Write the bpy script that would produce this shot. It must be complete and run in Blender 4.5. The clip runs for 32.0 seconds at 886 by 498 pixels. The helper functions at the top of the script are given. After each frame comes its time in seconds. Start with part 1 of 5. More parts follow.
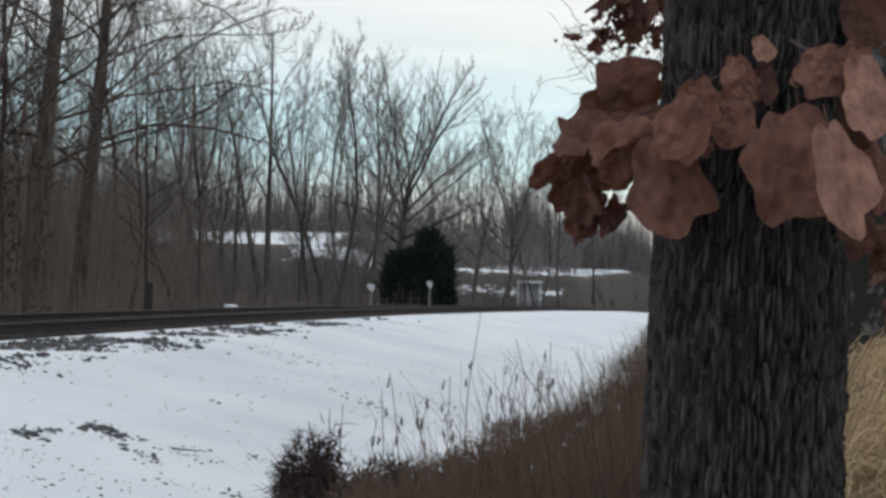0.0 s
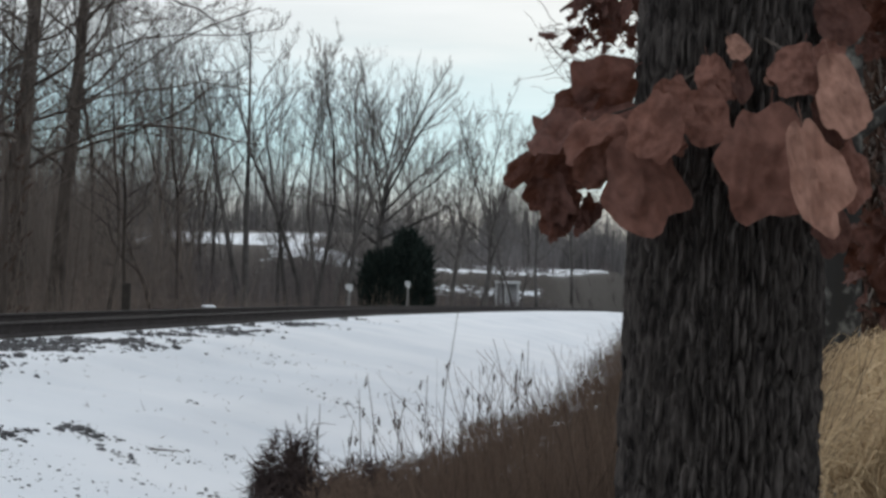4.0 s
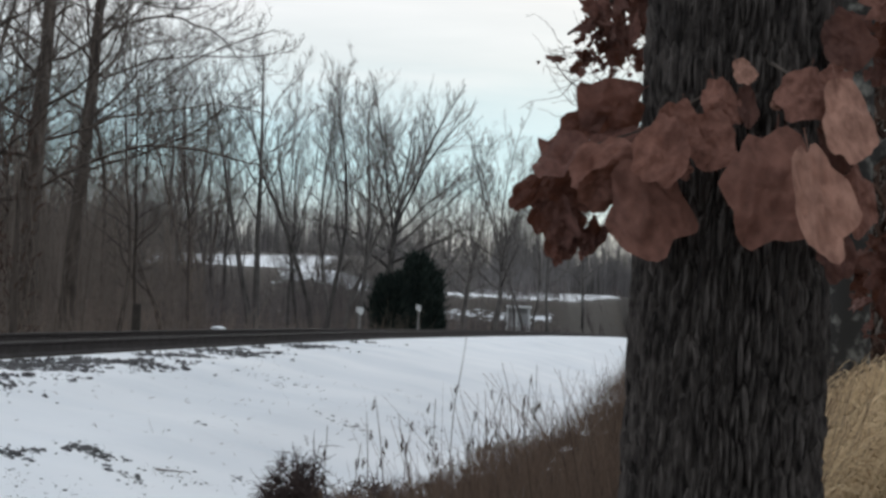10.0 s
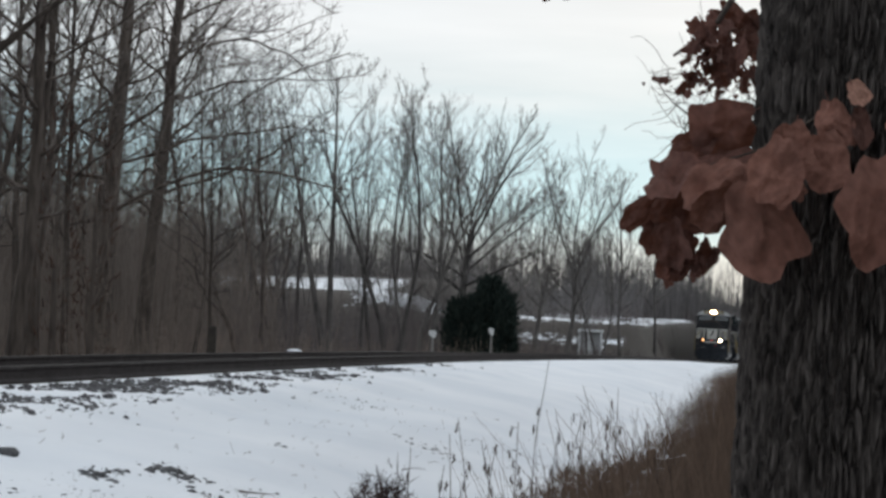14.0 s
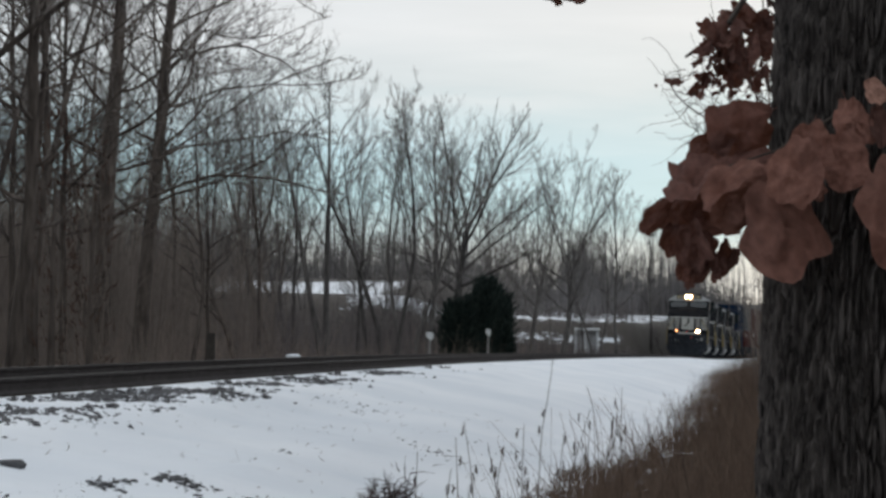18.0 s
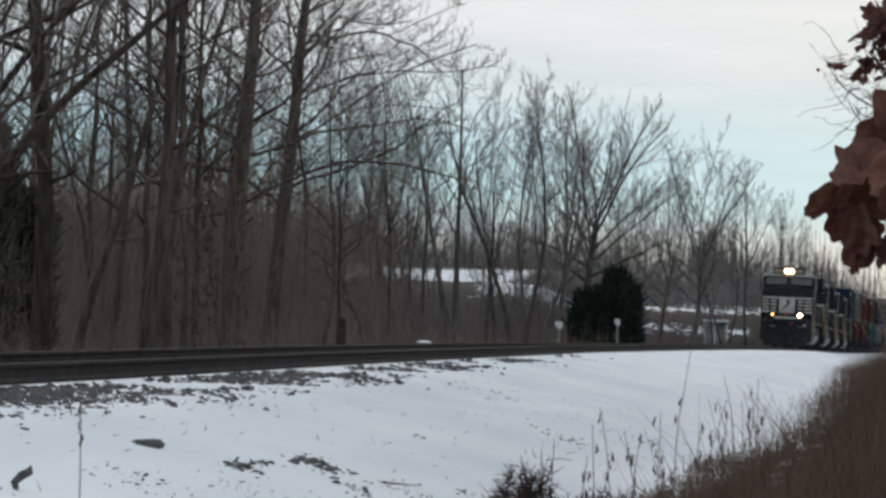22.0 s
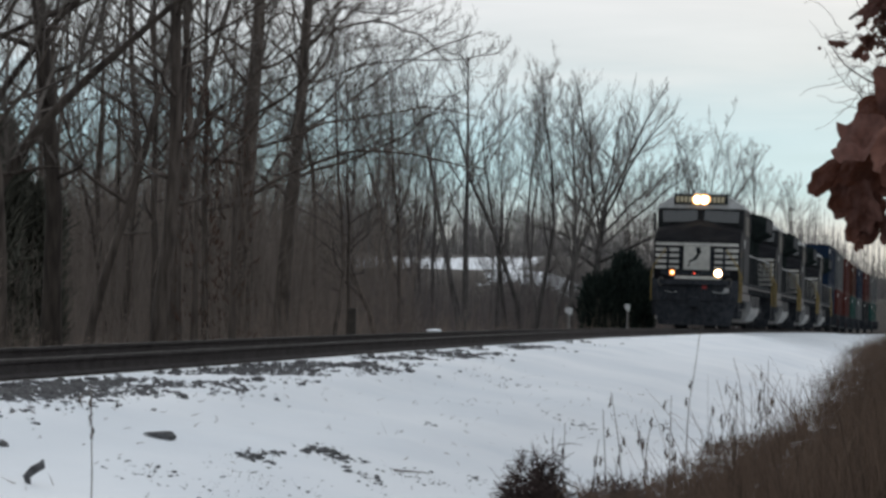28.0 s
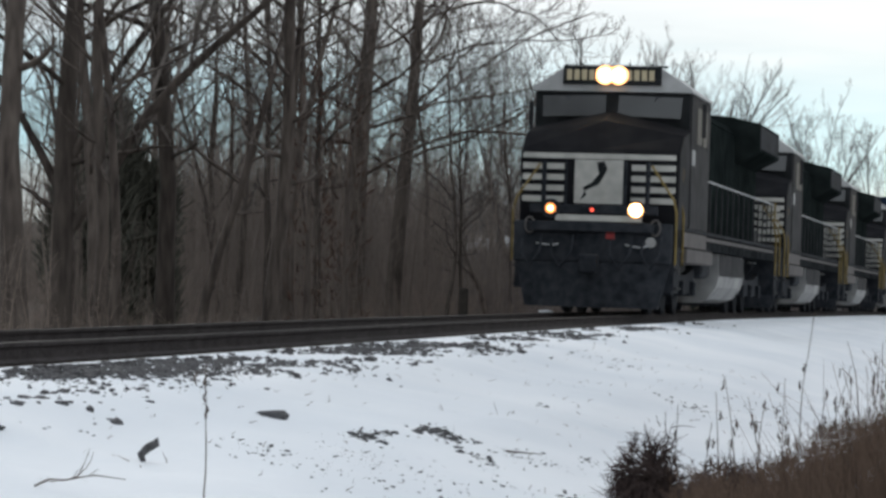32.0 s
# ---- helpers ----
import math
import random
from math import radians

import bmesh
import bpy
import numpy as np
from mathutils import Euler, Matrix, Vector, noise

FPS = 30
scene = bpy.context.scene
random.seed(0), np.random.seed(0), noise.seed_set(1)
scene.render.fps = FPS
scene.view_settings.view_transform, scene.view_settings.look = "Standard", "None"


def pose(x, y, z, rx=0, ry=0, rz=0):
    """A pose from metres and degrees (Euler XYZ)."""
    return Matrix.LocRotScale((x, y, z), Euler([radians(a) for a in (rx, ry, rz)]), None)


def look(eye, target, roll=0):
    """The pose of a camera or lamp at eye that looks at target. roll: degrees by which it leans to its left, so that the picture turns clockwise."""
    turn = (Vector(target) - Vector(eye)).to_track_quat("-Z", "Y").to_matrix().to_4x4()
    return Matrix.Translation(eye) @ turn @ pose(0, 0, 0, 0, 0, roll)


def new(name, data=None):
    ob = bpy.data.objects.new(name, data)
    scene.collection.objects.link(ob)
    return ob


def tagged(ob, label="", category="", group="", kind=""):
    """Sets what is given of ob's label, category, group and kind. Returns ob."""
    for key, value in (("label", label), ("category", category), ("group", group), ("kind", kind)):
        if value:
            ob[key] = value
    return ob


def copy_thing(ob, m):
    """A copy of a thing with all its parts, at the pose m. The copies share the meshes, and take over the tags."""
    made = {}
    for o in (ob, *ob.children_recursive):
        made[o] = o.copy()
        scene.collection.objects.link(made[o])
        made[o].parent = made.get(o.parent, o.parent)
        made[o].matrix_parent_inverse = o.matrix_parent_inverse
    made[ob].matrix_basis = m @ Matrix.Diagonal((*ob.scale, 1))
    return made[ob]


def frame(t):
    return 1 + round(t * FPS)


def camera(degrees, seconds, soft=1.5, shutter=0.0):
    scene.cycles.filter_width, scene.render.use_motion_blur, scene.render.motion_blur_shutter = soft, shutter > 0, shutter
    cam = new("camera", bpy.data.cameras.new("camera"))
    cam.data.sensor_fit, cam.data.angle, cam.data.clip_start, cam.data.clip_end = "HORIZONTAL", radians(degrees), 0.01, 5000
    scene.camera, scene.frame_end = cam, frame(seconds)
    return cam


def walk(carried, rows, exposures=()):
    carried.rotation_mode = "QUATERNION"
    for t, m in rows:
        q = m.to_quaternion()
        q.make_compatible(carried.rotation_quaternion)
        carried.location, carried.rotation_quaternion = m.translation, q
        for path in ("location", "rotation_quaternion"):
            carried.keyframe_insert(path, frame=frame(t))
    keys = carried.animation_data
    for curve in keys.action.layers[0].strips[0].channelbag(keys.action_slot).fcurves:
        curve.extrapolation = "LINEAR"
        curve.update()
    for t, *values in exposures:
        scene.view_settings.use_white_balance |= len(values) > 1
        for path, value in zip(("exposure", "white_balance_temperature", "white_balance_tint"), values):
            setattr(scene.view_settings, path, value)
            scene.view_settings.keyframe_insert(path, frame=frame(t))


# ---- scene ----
cam = camera(17.82, 32.0, soft=3.0)
# seconds, eye x y z, yaw to the left, pitch up, lean to the left
PATH = [
(0, 0.089, -0.021, 0.436, -0.220, 0.934, 1.54), (0.5, 0.091, -0.028, 0.435, -0.393, 1.042, 1.29), (1, 0.093, -0.034, 0.436, -0.440, 1.044, 1.52),
(1.5, 0.095, -0.034, 0.440, -0.690, 1.485, 1.35), (2, 0.095, -0.049, 0.438, -0.224, 1.284, 1.40), (2.5, 0.091, -0.041, 0.437, -0.767, 1.275, 1.68),
(3, 0.093, -0.044, 0.439, -0.782, 1.173, 1.40), (3.5, 0.094, -0.033, 0.435, -0.727, 0.952, 1.37), (5.5, 0.109, 0.014, 0.430, -0.363, 0.992, 2.03),
(6, 0.108, 0.026, 0.427, 0.026, 1.125, 1.84), (6.5, 0.104, 0.021, 0.427, 0.254, 1.163, 2.04), (7, 0.109, 0.009, 0.428, -0.216, 0.839, 1.78),
(7.5, 0.114, 0.012, 0.425, -0.569, 1.008, 1.89), (8, 0.118, 0.003, 0.430, 0.118, 1.139, 1.44), (8.5, 0.112, 0.016, 0.427, 0.176, 0.903, 1.64),
(9, 0.108, 0.033, 0.429, -0.182, 0.712, 2.15), (9.5, 0.110, 0.016, 0.427, -0.552, 1.381, 2.30), (10, 0.114, -0.004, 0.429, -0.410, 1.430, 2.04),
(10.5, 0.109, -0.013, 0.428, -0.835, 1.175, 2.20), (10.8, 0.105, -0.022, 0.427, -2.129, 1.674, 2.38), (11, 0.107, -0.036, 0.428, -1.407, 1.561, 2.32), (11.5, 0.110, -0.051, 0.433, -1.583, 1.780, 2.23),
(12, 0.115, -0.029, 0.430, -1.282, 1.871, 2.11), (12.5, 0.118, -0.033, 0.431, -0.946, 2.103, 1.81), (13, 0.121, -0.046, 0.431, -0.594, 1.858, 1.44),
(13.5, 0.102, -0.031, 0.426, -0.778, 1.824, 2.08), (14, 0.025, 0.012, 0.421, 1.047, 1.851, 2.24), (14.5, -0.007, 0.005, 0.421, 0.471, 2.110, 2.44),
(16.5, -0.045, 0.010, 0.424, 0.694, 1.678, 1.31), (17, -0.048, 0.032, 0.425, 0.584, 1.479, 1.05), (17.5, -0.042, 0.020, 0.430, 0.750, 1.775, 1.48),
(18, -0.035, -0.000, 0.431, 0.923, 1.884, 1.03), (18.5, -0.041, 0.001, 0.426, 0.474, 1.760, 1.22), (19, -0.040, 0.019, 0.428, 0.523, 1.574, 1.36),
(19.5, -0.054, 0.011, 0.429, 1.889, 1.408, 1.55), (20, -0.072, 0.008, 0.421, 2.623, 1.712, 1.63), (20.5, -0.089, 0.005, 0.416, 3.751, 2.006, 1.81),
(21, -0.110, -0.012, 0.410, 3.832, 1.943, 2.34), (21.5, -0.116, 0.010, 0.409, 4.080, 1.776, 2.13), (22, -0.112, 0.017, 0.410, 3.522, 1.587, 1.95),
(22.5, -0.108, 0.030, 0.413, 3.617, 2.025, 1.47), (23, -0.108, 0.060, 0.410, 2.662, 1.253, 1.37), (23.5, -0.096, 0.042, 0.409, 1.446, 1.261, 0.63),
(24, -0.092, 0.046, 0.409, 1.588, 1.192, 0.91), (24.5, -0.090, 0.030, 0.408, 1.806, 1.033, 0.79), (26.5, -0.099, 0.007, 0.393, 2.479, 0.735, 1.48),
(27, -0.094, 0.004, 0.399, 3.368, 0.972, 1.13), (27.5, -0.100, -0.002, 0.398, 3.631, 1.187, 1.27), (28, -0.101, 0.005, 0.400, 3.700, 1.352, 0.91),
(28.5, -0.093, 0.005, 0.396, 3.443, 1.250, 0.94), (29, -0.092, -0.004, 0.397, 4.281, 2.027, 0.78), (29.5, -0.091, 0.005, 0.398, 4.327, 1.613, 0.90),
(30, -0.091, 0.007, 0.400, 4.576, 1.092, 0.81), (30.5, -0.089, 0.007, 0.402, 4.779, 0.965, 0.89), (31, -0.097, 0.003, 0.397, 5.504, 0.830, 0.67),
(31.5, -0.088, 0.004, 0.395, 5.343, 0.959, 1.06), (32, -0.114, 0.005, 0.404, 5.952, 0.911, 1.27)
]


def camera_pose(x, y, z, yaw, pitch, lean):
    a, b = radians(yaw), radians(pitch)
    way = Vector((-math.sin(a) * math.cos(b), math.cos(a) * math.cos(b), math.sin(b)))
    return look((x, y, z), Vector((x, y, z)) + 10 * way, lean)


walk(cam, [(r[0], camera_pose(*r[1:])) for r in PATH], [(0, 0.20), (13, 0.20), (18, 0.04), (28, 0.04), (30, 0.14), (31, 0.20), (32, 0.34)])

# ---- light: overcast winter evening, thin blue band low in the sky ----
world = bpy.data.worlds.new("world")
scene.world = world
world.use_nodes = True
wn, wl = world.node_tree.nodes, world.node_tree.links
wn.clear()


def wnode(kind, **values):
    n = wn.new(kind)
    for key, value in values.items():
        n.inputs[key].default_value = value
    return n


w_out, w_back = wn.new("ShaderNodeOutputWorld"), wn.new("ShaderNodeBackground")
w_sky = wn.new("ShaderNodeTexSky")
w_sky.sky_type, w_sky.sun_disc = "NISHITA", False
w_sky.sun_elevation, w_sky.sun_rotation = radians(9), radians(20)
w_sky.air_density, w_sky.dust_density, w_sky.ozone_density = 1.0, 1.5, 1.5
w_tc = wn.new("ShaderNodeTexCoord")
w_sep = wn.new("ShaderNodeSeparateXYZ")
w_map = wn.new("ShaderNodeMapping")
w_map.inputs["Scale"].default_value = (1.0, 1.0, 9.0)
w_noise = wnode("ShaderNodeTexNoise", Scale=4.5, Detail=7.0, Roughness=0.55)
w_bend = wn.new("ShaderNodeMath")
w_bend.operation = "MULTIPLY_ADD"
w_bend.inputs[1].default_value = 0.05
w_band = wn.new("ShaderNodeValToRGB")
for k, (at, c) in enumerate(((0.03, (0.68, 0.71, 0.70)), (0.055, (0.65, 0.735, 0.76)), (0.075, (0.42, 0.66, 0.75)), (0.098, (0.48, 0.69, 0.79)), (0.118, (0.66, 0.745, 0.80)), (0.145, (0.73, 0.77, 0.81)), (0.40, (0.69, 0.75, 0.80)))):
    e = w_band.color_ramp.elements[k] if k < 2 else w_band.color_ramp.elements.new(at)
    e.position, e.color = at, (*c, 1)
w_cloud = wn.new("ShaderNodeMapRange")
w_cloud.inputs["From Min"].default_value, w_cloud.inputs["From Max"].default_value = 0.3, 0.75
w_cloud.inputs["To Min"].default_value, w_cloud.inputs["To Max"].default_value = 0.87, 1.05
w_scale, w_gain = wn.new("ShaderNodeVectorMath"), wn.new("ShaderNodeVectorMath")
w_scale.operation = w_gain.operation = "SCALE"
w_scale.inputs["Scale"].default_value = 0.10
w_mix = wn.new("ShaderNodeMix")
w_mix.data_type = "RGBA"
w_mix.inputs["Factor"].default_value = 0.93
wl.new(w_tc.outputs["Generated"], w_map.inputs["Vector"])
wl.new(w_map.outputs["Vector"], w_noise.inputs["Vector"])
wl.new(w_tc.outputs["Generated"], w_sep.inputs["Vector"])
wl.new(w_noise.outputs["Fac"], w_bend.inputs[0])
wl.new(w_sep.outputs["Z"], w_bend.inputs[2])
wl.new(w_bend.outputs[0], w_band.inputs["Fac"])
wl.new(w_noise.outputs["Fac"], w_cloud.inputs["Value"])
wl.new(w_band.outputs["Color"], w_gain.inputs[0])
wl.new(w_cloud.outputs["Result"], w_gain.inputs["Scale"])
wl.new(w_sky.outputs["Color"], w_scale.inputs[0])
wl.new(w_scale.outputs["Vector"], w_mix.inputs["A"])
wl.new(w_gain.outputs["Vector"], w_mix.inputs["B"])
wl.new(w_mix.outputs["Result"], w_back.inputs["Color"])
w_back.inputs["Strength"].default_value = 1.0
wl.new(w_back.outputs["Background"], w_out.inputs["Surface"])

sun = new("sun", bpy.data.lights.new("sun", "SUN"))
sun.data.energy, sun.data.angle, sun.data.color = 0.5, radians(25), (1.0, 0.93, 0.85)
sun.matrix_world = look((0, 0, 0), (0.35, -0.95, -0.45))


# ---- materials ----
def material(name, dark, light, scale=8.0, rough=0.8, metal=0.0, bump=0.3, stretch=(1, 1, 1), spread=(0.35, 0.65), vary=0.0, detail=6.0, spec=0.5, bump_far=0.01):
    """Two scales of variation between two colours, with fine relief; vary: change from object to object."""
    m = bpy.data.materials.new(name)
    m.use_nodes = True
    n, l = m.node_tree.nodes, m.node_tree.links
    b = n["Principled BSDF"]
    tc, mp = n.new("ShaderNodeTexCoord"), n.new("ShaderNodeMapping")
    mp.inputs["Scale"].default_value = stretch
    fine, broad = n.new("ShaderNodeTexNoise"), n.new("ShaderNodeTexNoise")
    fine.inputs["Scale"].default_value, fine.inputs["Detail"].default_value = scale, detail
    broad.inputs["Scale"].default_value, broad.inputs["Detail"].default_value = scale * 0.13, 3.0
    mean = n.new("ShaderNodeMath")
    mean.operation = "MULTIPLY_ADD"
    mean.inputs[1].default_value = 0.6
    part_b = n.new("ShaderNodeMath")
    part_b.operation = "MULTIPLY"
    part_b.inputs[1].default_value = 0.4
    ramp = n.new("ShaderNodeValToRGB")
    ramp.color_ramp.elements[0].position, ramp.color_ramp.elements[1].position = spread
    ramp.color_ramp.elements[0].color, ramp.color_ramp.elements[1].color = (*dark, 1), (*light, 1)
    l.new(tc.outputs["Object"], mp.inputs["Vector"])
    for t in (fine, broad):
        l.new(mp.outputs["Vector"], t.inputs["Vector"])
    l.new(broad.outputs["Fac"], part_b.inputs[0])
    l.new(fine.outputs["Fac"], mean.inputs[0])
    l.new(part_b.outputs[0], mean.inputs[2])
    l.new(mean.outputs[0], ramp.inputs["Fac"])
    colour = ramp.outputs["Color"]
    if vary:
        info, hsv, rng = n.new("ShaderNodeObjectInfo"), n.new("ShaderNodeHueSaturation"), n.new("ShaderNodeMapRange")
        rng.inputs["To Min"].default_value, rng.inputs["To Max"].default_value = 1 - vary, 1 + vary
        l.new(info.outputs["Random"], rng.inputs["Value"])
        l.new(rng.outputs["Result"], hsv.inputs["Value"])
        l.new(colour, hsv.inputs["Color"])
        colour = hsv.outputs["Color"]
    l.new(colour, b.inputs["Base Color"])
    b.inputs["Roughness"].default_value, b.inputs["Metallic"].default_value = rough, metal
    b.inputs["Specular IOR Level"].default_value = spec
    if bump:
        bp = n.new("ShaderNodeBump")
        bp.inputs["Strength"].default_value, bp.inputs["Distance"].default_value = bump, bump_far
        l.new(fine.outputs["Fac"], bp.inputs["Height"])
        l.new(bp.outputs["Normal"], b.inputs["Normal"])
    return m


def glow(name, colour, strength):
    m = bpy.data.materials.new(name)
    m.use_nodes = True
    b = m.node_tree.nodes["Principled BSDF"]
    b.inputs["Base Color"].default_value = (*colour, 1)
    b.inputs["Emission Color"].default_value, b.inputs["Emission Strength"].default_value = (*colour, 1), strength
    return m


def ground_material():
    """Snow, leaf litter and bare earth, told apart by the sheet's own snow cover and broken by noise."""
    m = bpy.data.materials.new("snowy_ground")
    m.use_nodes = True
    n, l = m.node_tree.nodes, m.node_tree.links
    b = n["Principled BSDF"]
    geo = n.new("ShaderNodeNewGeometry")
    cover = n.new("ShaderNodeAttribute")
    cover.attribute_name = "snow"
    near, wide, speck = (n.new("ShaderNodeTexNoise") for _ in range(3))
    near.inputs["Scale"].default_value, near.inputs["Detail"].default_value = 1.6, 10.0
    wide.inputs["Scale"].default_value, wide.inputs["Detail"].default_value = 0.35, 5.0
    speck.inputs["Scale"].default_value, speck.inputs["Detail"].default_value = 14.0, 6.0
    for t in (near, wide, speck):
        l.new(geo.outputs["Position"], t.inputs["Vector"])
    add = n.new("ShaderNodeMath")
    add.operation = "ADD"
    l.new(cover.outputs["Fac"], add.inputs[0])
    l.new(near.outputs["Fac"], add.inputs[1])
    edge = n.new("ShaderNodeMapRange")
    edge.inputs["From Min"].default_value, edge.inputs["From Max"].default_value = 0.93, 1.0
    l.new(add.outputs[0], edge.inputs["Value"])
    snow = n.new("ShaderNodeValToRGB")
    snow.color_ramp.elements[0].position, snow.color_ramp.elements[0].color = 0.3, (0.72, 0.75, 0.80, 1)
    snow.color_ramp.elements[1].position, snow.color_ramp.elements[1].color = 0.7, (0.86, 0.87, 0.90, 1)
    l.new(wide.outputs["Fac"], snow.inputs["Fac"])
    soil = n.new("ShaderNodeValToRGB")
    soil.color_ramp.elements[0].position, soil.color_ramp.elements[0].color = 0.3, (0.016, 0.012, 0.010, 1)
    soil.color_ramp.elements[1].position, soil.color_ramp.elements[1].color = 0.7, (0.068, 0.052, 0.041, 1)
    l.new(speck.outputs["Fac"], soil.inputs["Fac"])
    mix = n.new("ShaderNodeMix")
    mix.data_type = "RGBA"
    l.new(edge.outputs["Result"], mix.inputs["Factor"])
    l.new(soil.outputs["Color"], mix.inputs["A"])
    l.new(snow.outputs["Color"], mix.inputs["B"])
    l.new(mix.outputs["Result"], b.inputs["Base Color"])
    b.inputs["Roughness"].default_value = 0.85
    bp = n.new("ShaderNodeBump")
    bp.inputs["Strength"].default_value, bp.inputs["Distance"].default_value = 0.7, 0.10
    l.new(near.outputs["Fac"], bp.inputs["Height"])
    l.new(bp.outputs["Normal"], b.inputs["Normal"])
    return m


def oak_bark():
    """Tall narrow bark plates, each of its own tone, with fine cracks."""
    m = bpy.data.materials.new("furrowed_oak_bark")
    m.use_nodes = True
    n, l = m.node_tree.nodes, m.node_tree.links
    b, tc, mp = n["Principled BSDF"], n.new("ShaderNodeTexCoord"), n.new("ShaderNodeMapping")
    mp.inputs["Scale"].default_value = (1, 1, 0.2)
    plates, grain = n.new("ShaderNodeTexNoise"), n.new("ShaderNodeTexNoise")
    plates.inputs["Scale"].default_value, plates.inputs["Detail"].default_value = 42.0, 3.0
    grain.inputs["Scale"].default_value, grain.inputs["Detail"].default_value = 120.0, 6.0
    mean = n.new("ShaderNodeMath")
    mean.operation = "MULTIPLY_ADD"
    mean.inputs[1].default_value = 0.55
    half = n.new("ShaderNodeMath")
    half.operation = "MULTIPLY"
    half.inputs[1].default_value = 0.45
    for t in (plates, grain):
        l.new(mp.outputs["Vector"], t.inputs["Vector"])
    l.new(tc.outputs["Object"], mp.inputs["Vector"])
    l.new(grain.outputs["Fac"], half.inputs[0])
    l.new(plates.outputs["Fac"], mean.inputs[0])
    l.new(half.outputs[0], mean.inputs[2])
    ramp = n.new("ShaderNodeValToRGB")
    ramp.color_ramp.elements[0].position, ramp.color_ramp.elements[0].color = 0.38, (0.013, 0.0107, 0.0102, 1)
    ramp.color_ramp.elements[1].position, ramp.color_ramp.elements[1].color = 0.64, (0.116, 0.099, 0.091, 1)
    l.new(mean.outputs[0], ramp.inputs["Fac"])
    l.new(ramp.outputs["Color"], b.inputs["Base Color"])
    bp = n.new("ShaderNodeBump")
    bp.inputs["Strength"].default_value, bp.inputs["Distance"].default_value = 1.0, 0.008
    l.new(grain.outputs["Fac"], bp.inputs["Height"])
    l.new(bp.outputs["Normal"], b.inputs["Normal"])
    b.inputs["Roughness"].default_value, b.inputs["Specular IOR Level"].default_value = 0.95, 0.15
    return m


M_GROUND = ground_material()
M_BARK = material("grey_brown_bark", (0.037, 0.029, 0.026), (0.140, 0.114, 0.098), 9.0, 0.95, bump=0.8, stretch=(1, 1, 0.18), vary=0.35, spec=0.2)
M_TWIG = material("bare_twigs", (0.078, 0.067, 0.062), (0.195, 0.170, 0.154), 5.0, 0.95, bump=0, vary=0.35, spec=0.1)
# Paler bark and twigs for the far trees: distance haze put into the colour.
M_BARK_FAR = material("hazed_far_bark", (0.045, 0.041, 0.040), (0.155, 0.142, 0.134), 9.0, 0.95, bump=0.6, stretch=(1, 1, 0.18), vary=0.35, spec=0.2)
M_TWIG_FAR = material("hazed_far_twigs", (0.115, 0.104, 0.100), (0.27, 0.246, 0.235), 5.0, 0.95, bump=0, vary=0.3, spec=0.1)
M_OAK = oak_bark()
M_RAIL = material("rusty_rail_steel", (0.034, 0.029, 0.029), (0.080, 0.070, 0.070), 30.0, 0.8, 0.0, 0.3, spec=0.1)
M_RAIL_TOP = material("worn_rail_head", (0.045, 0.041, 0.039), (0.085, 0.079, 0.076), 40.0, 0.7, 0.2, 0.1, spec=0.2)
M_TIE = material("creosoted_wood", (0.026, 0.021, 0.018), (0.075, 0.062, 0.052), 12.0, 0.9, bump=0.6, stretch=(0.2, 1, 1), vary=0.25)
M_BALLAST = material("dark_ballast_stone", (0.038, 0.036, 0.039), (0.145, 0.139, 0.142), 22.0, 0.9, bump=1.0, bump_far=0.03)


# ---- helpers for things ----
def mesh(name, verts, faces, smooth=False):
    me = bpy.data.meshes.new(name)
    me.from_pydata([tuple(v) for v in verts], [], faces)
    me.validate()
    if smooth:
        me.shade_smooth()
    me.update()
    return me


def put(name, me, mat, parent=None, label=""):
    """One mesh object under a thing or a part, or a thing by itself."""
    ob = new(name, me)
    if mat and not me.materials:
        me.materials.append(mat)
    if parent:
        ob.parent = parent
    if label:
        ob["label"] = label
    return ob


def part(name, bm, mat, parent=None, label="", smooth=False):
    me = bpy.data.meshes.new(name)
    bm.to_mesh(me)
    bm.free()
    if smooth:
        me.shade_smooth()
    return put(name, me, mat, parent, label)


def block(bm, x0, x1, y0, y1, z0, z1, bevel=0.0):
    made = bmesh.ops.create_cube(bm, size=1.0, matrix=Matrix.LocRotScale(((x0 + x1) / 2, (y0 + y1) / 2, (z0 + z1) / 2), None, (x1 - x0, y1 - y0, z1 - z0)))
    if bevel:
        edges = {e for v in made["verts"] for e in v.link_edges}
        bmesh.ops.bevel(bm, geom=list(edges), offset=bevel, segments=2, affect="EDGES", profile=0.5)
    return bm


def box(name, x0, x1, y0, y1, z0, z1, mat, parent=None, bevel=0.0, label=""):
    return part(name, block(bmesh.new(), x0, x1, y0, y1, z0, z1, bevel), mat, parent, label)


def rod(bm, a, b, r, sides=6, r2=None):
    a, b = Vector(a), Vector(b)
    turn = (b - a).to_track_quat("Z", "Y").to_matrix().to_4x4()
    bmesh.ops.create_cone(bm, cap_ends=True, segments=sides, radius1=r, radius2=r if r2 is None else r2, depth=(b - a).length,
                          matrix=Matrix.Translation((a + b) / 2) @ turn)
    return bm


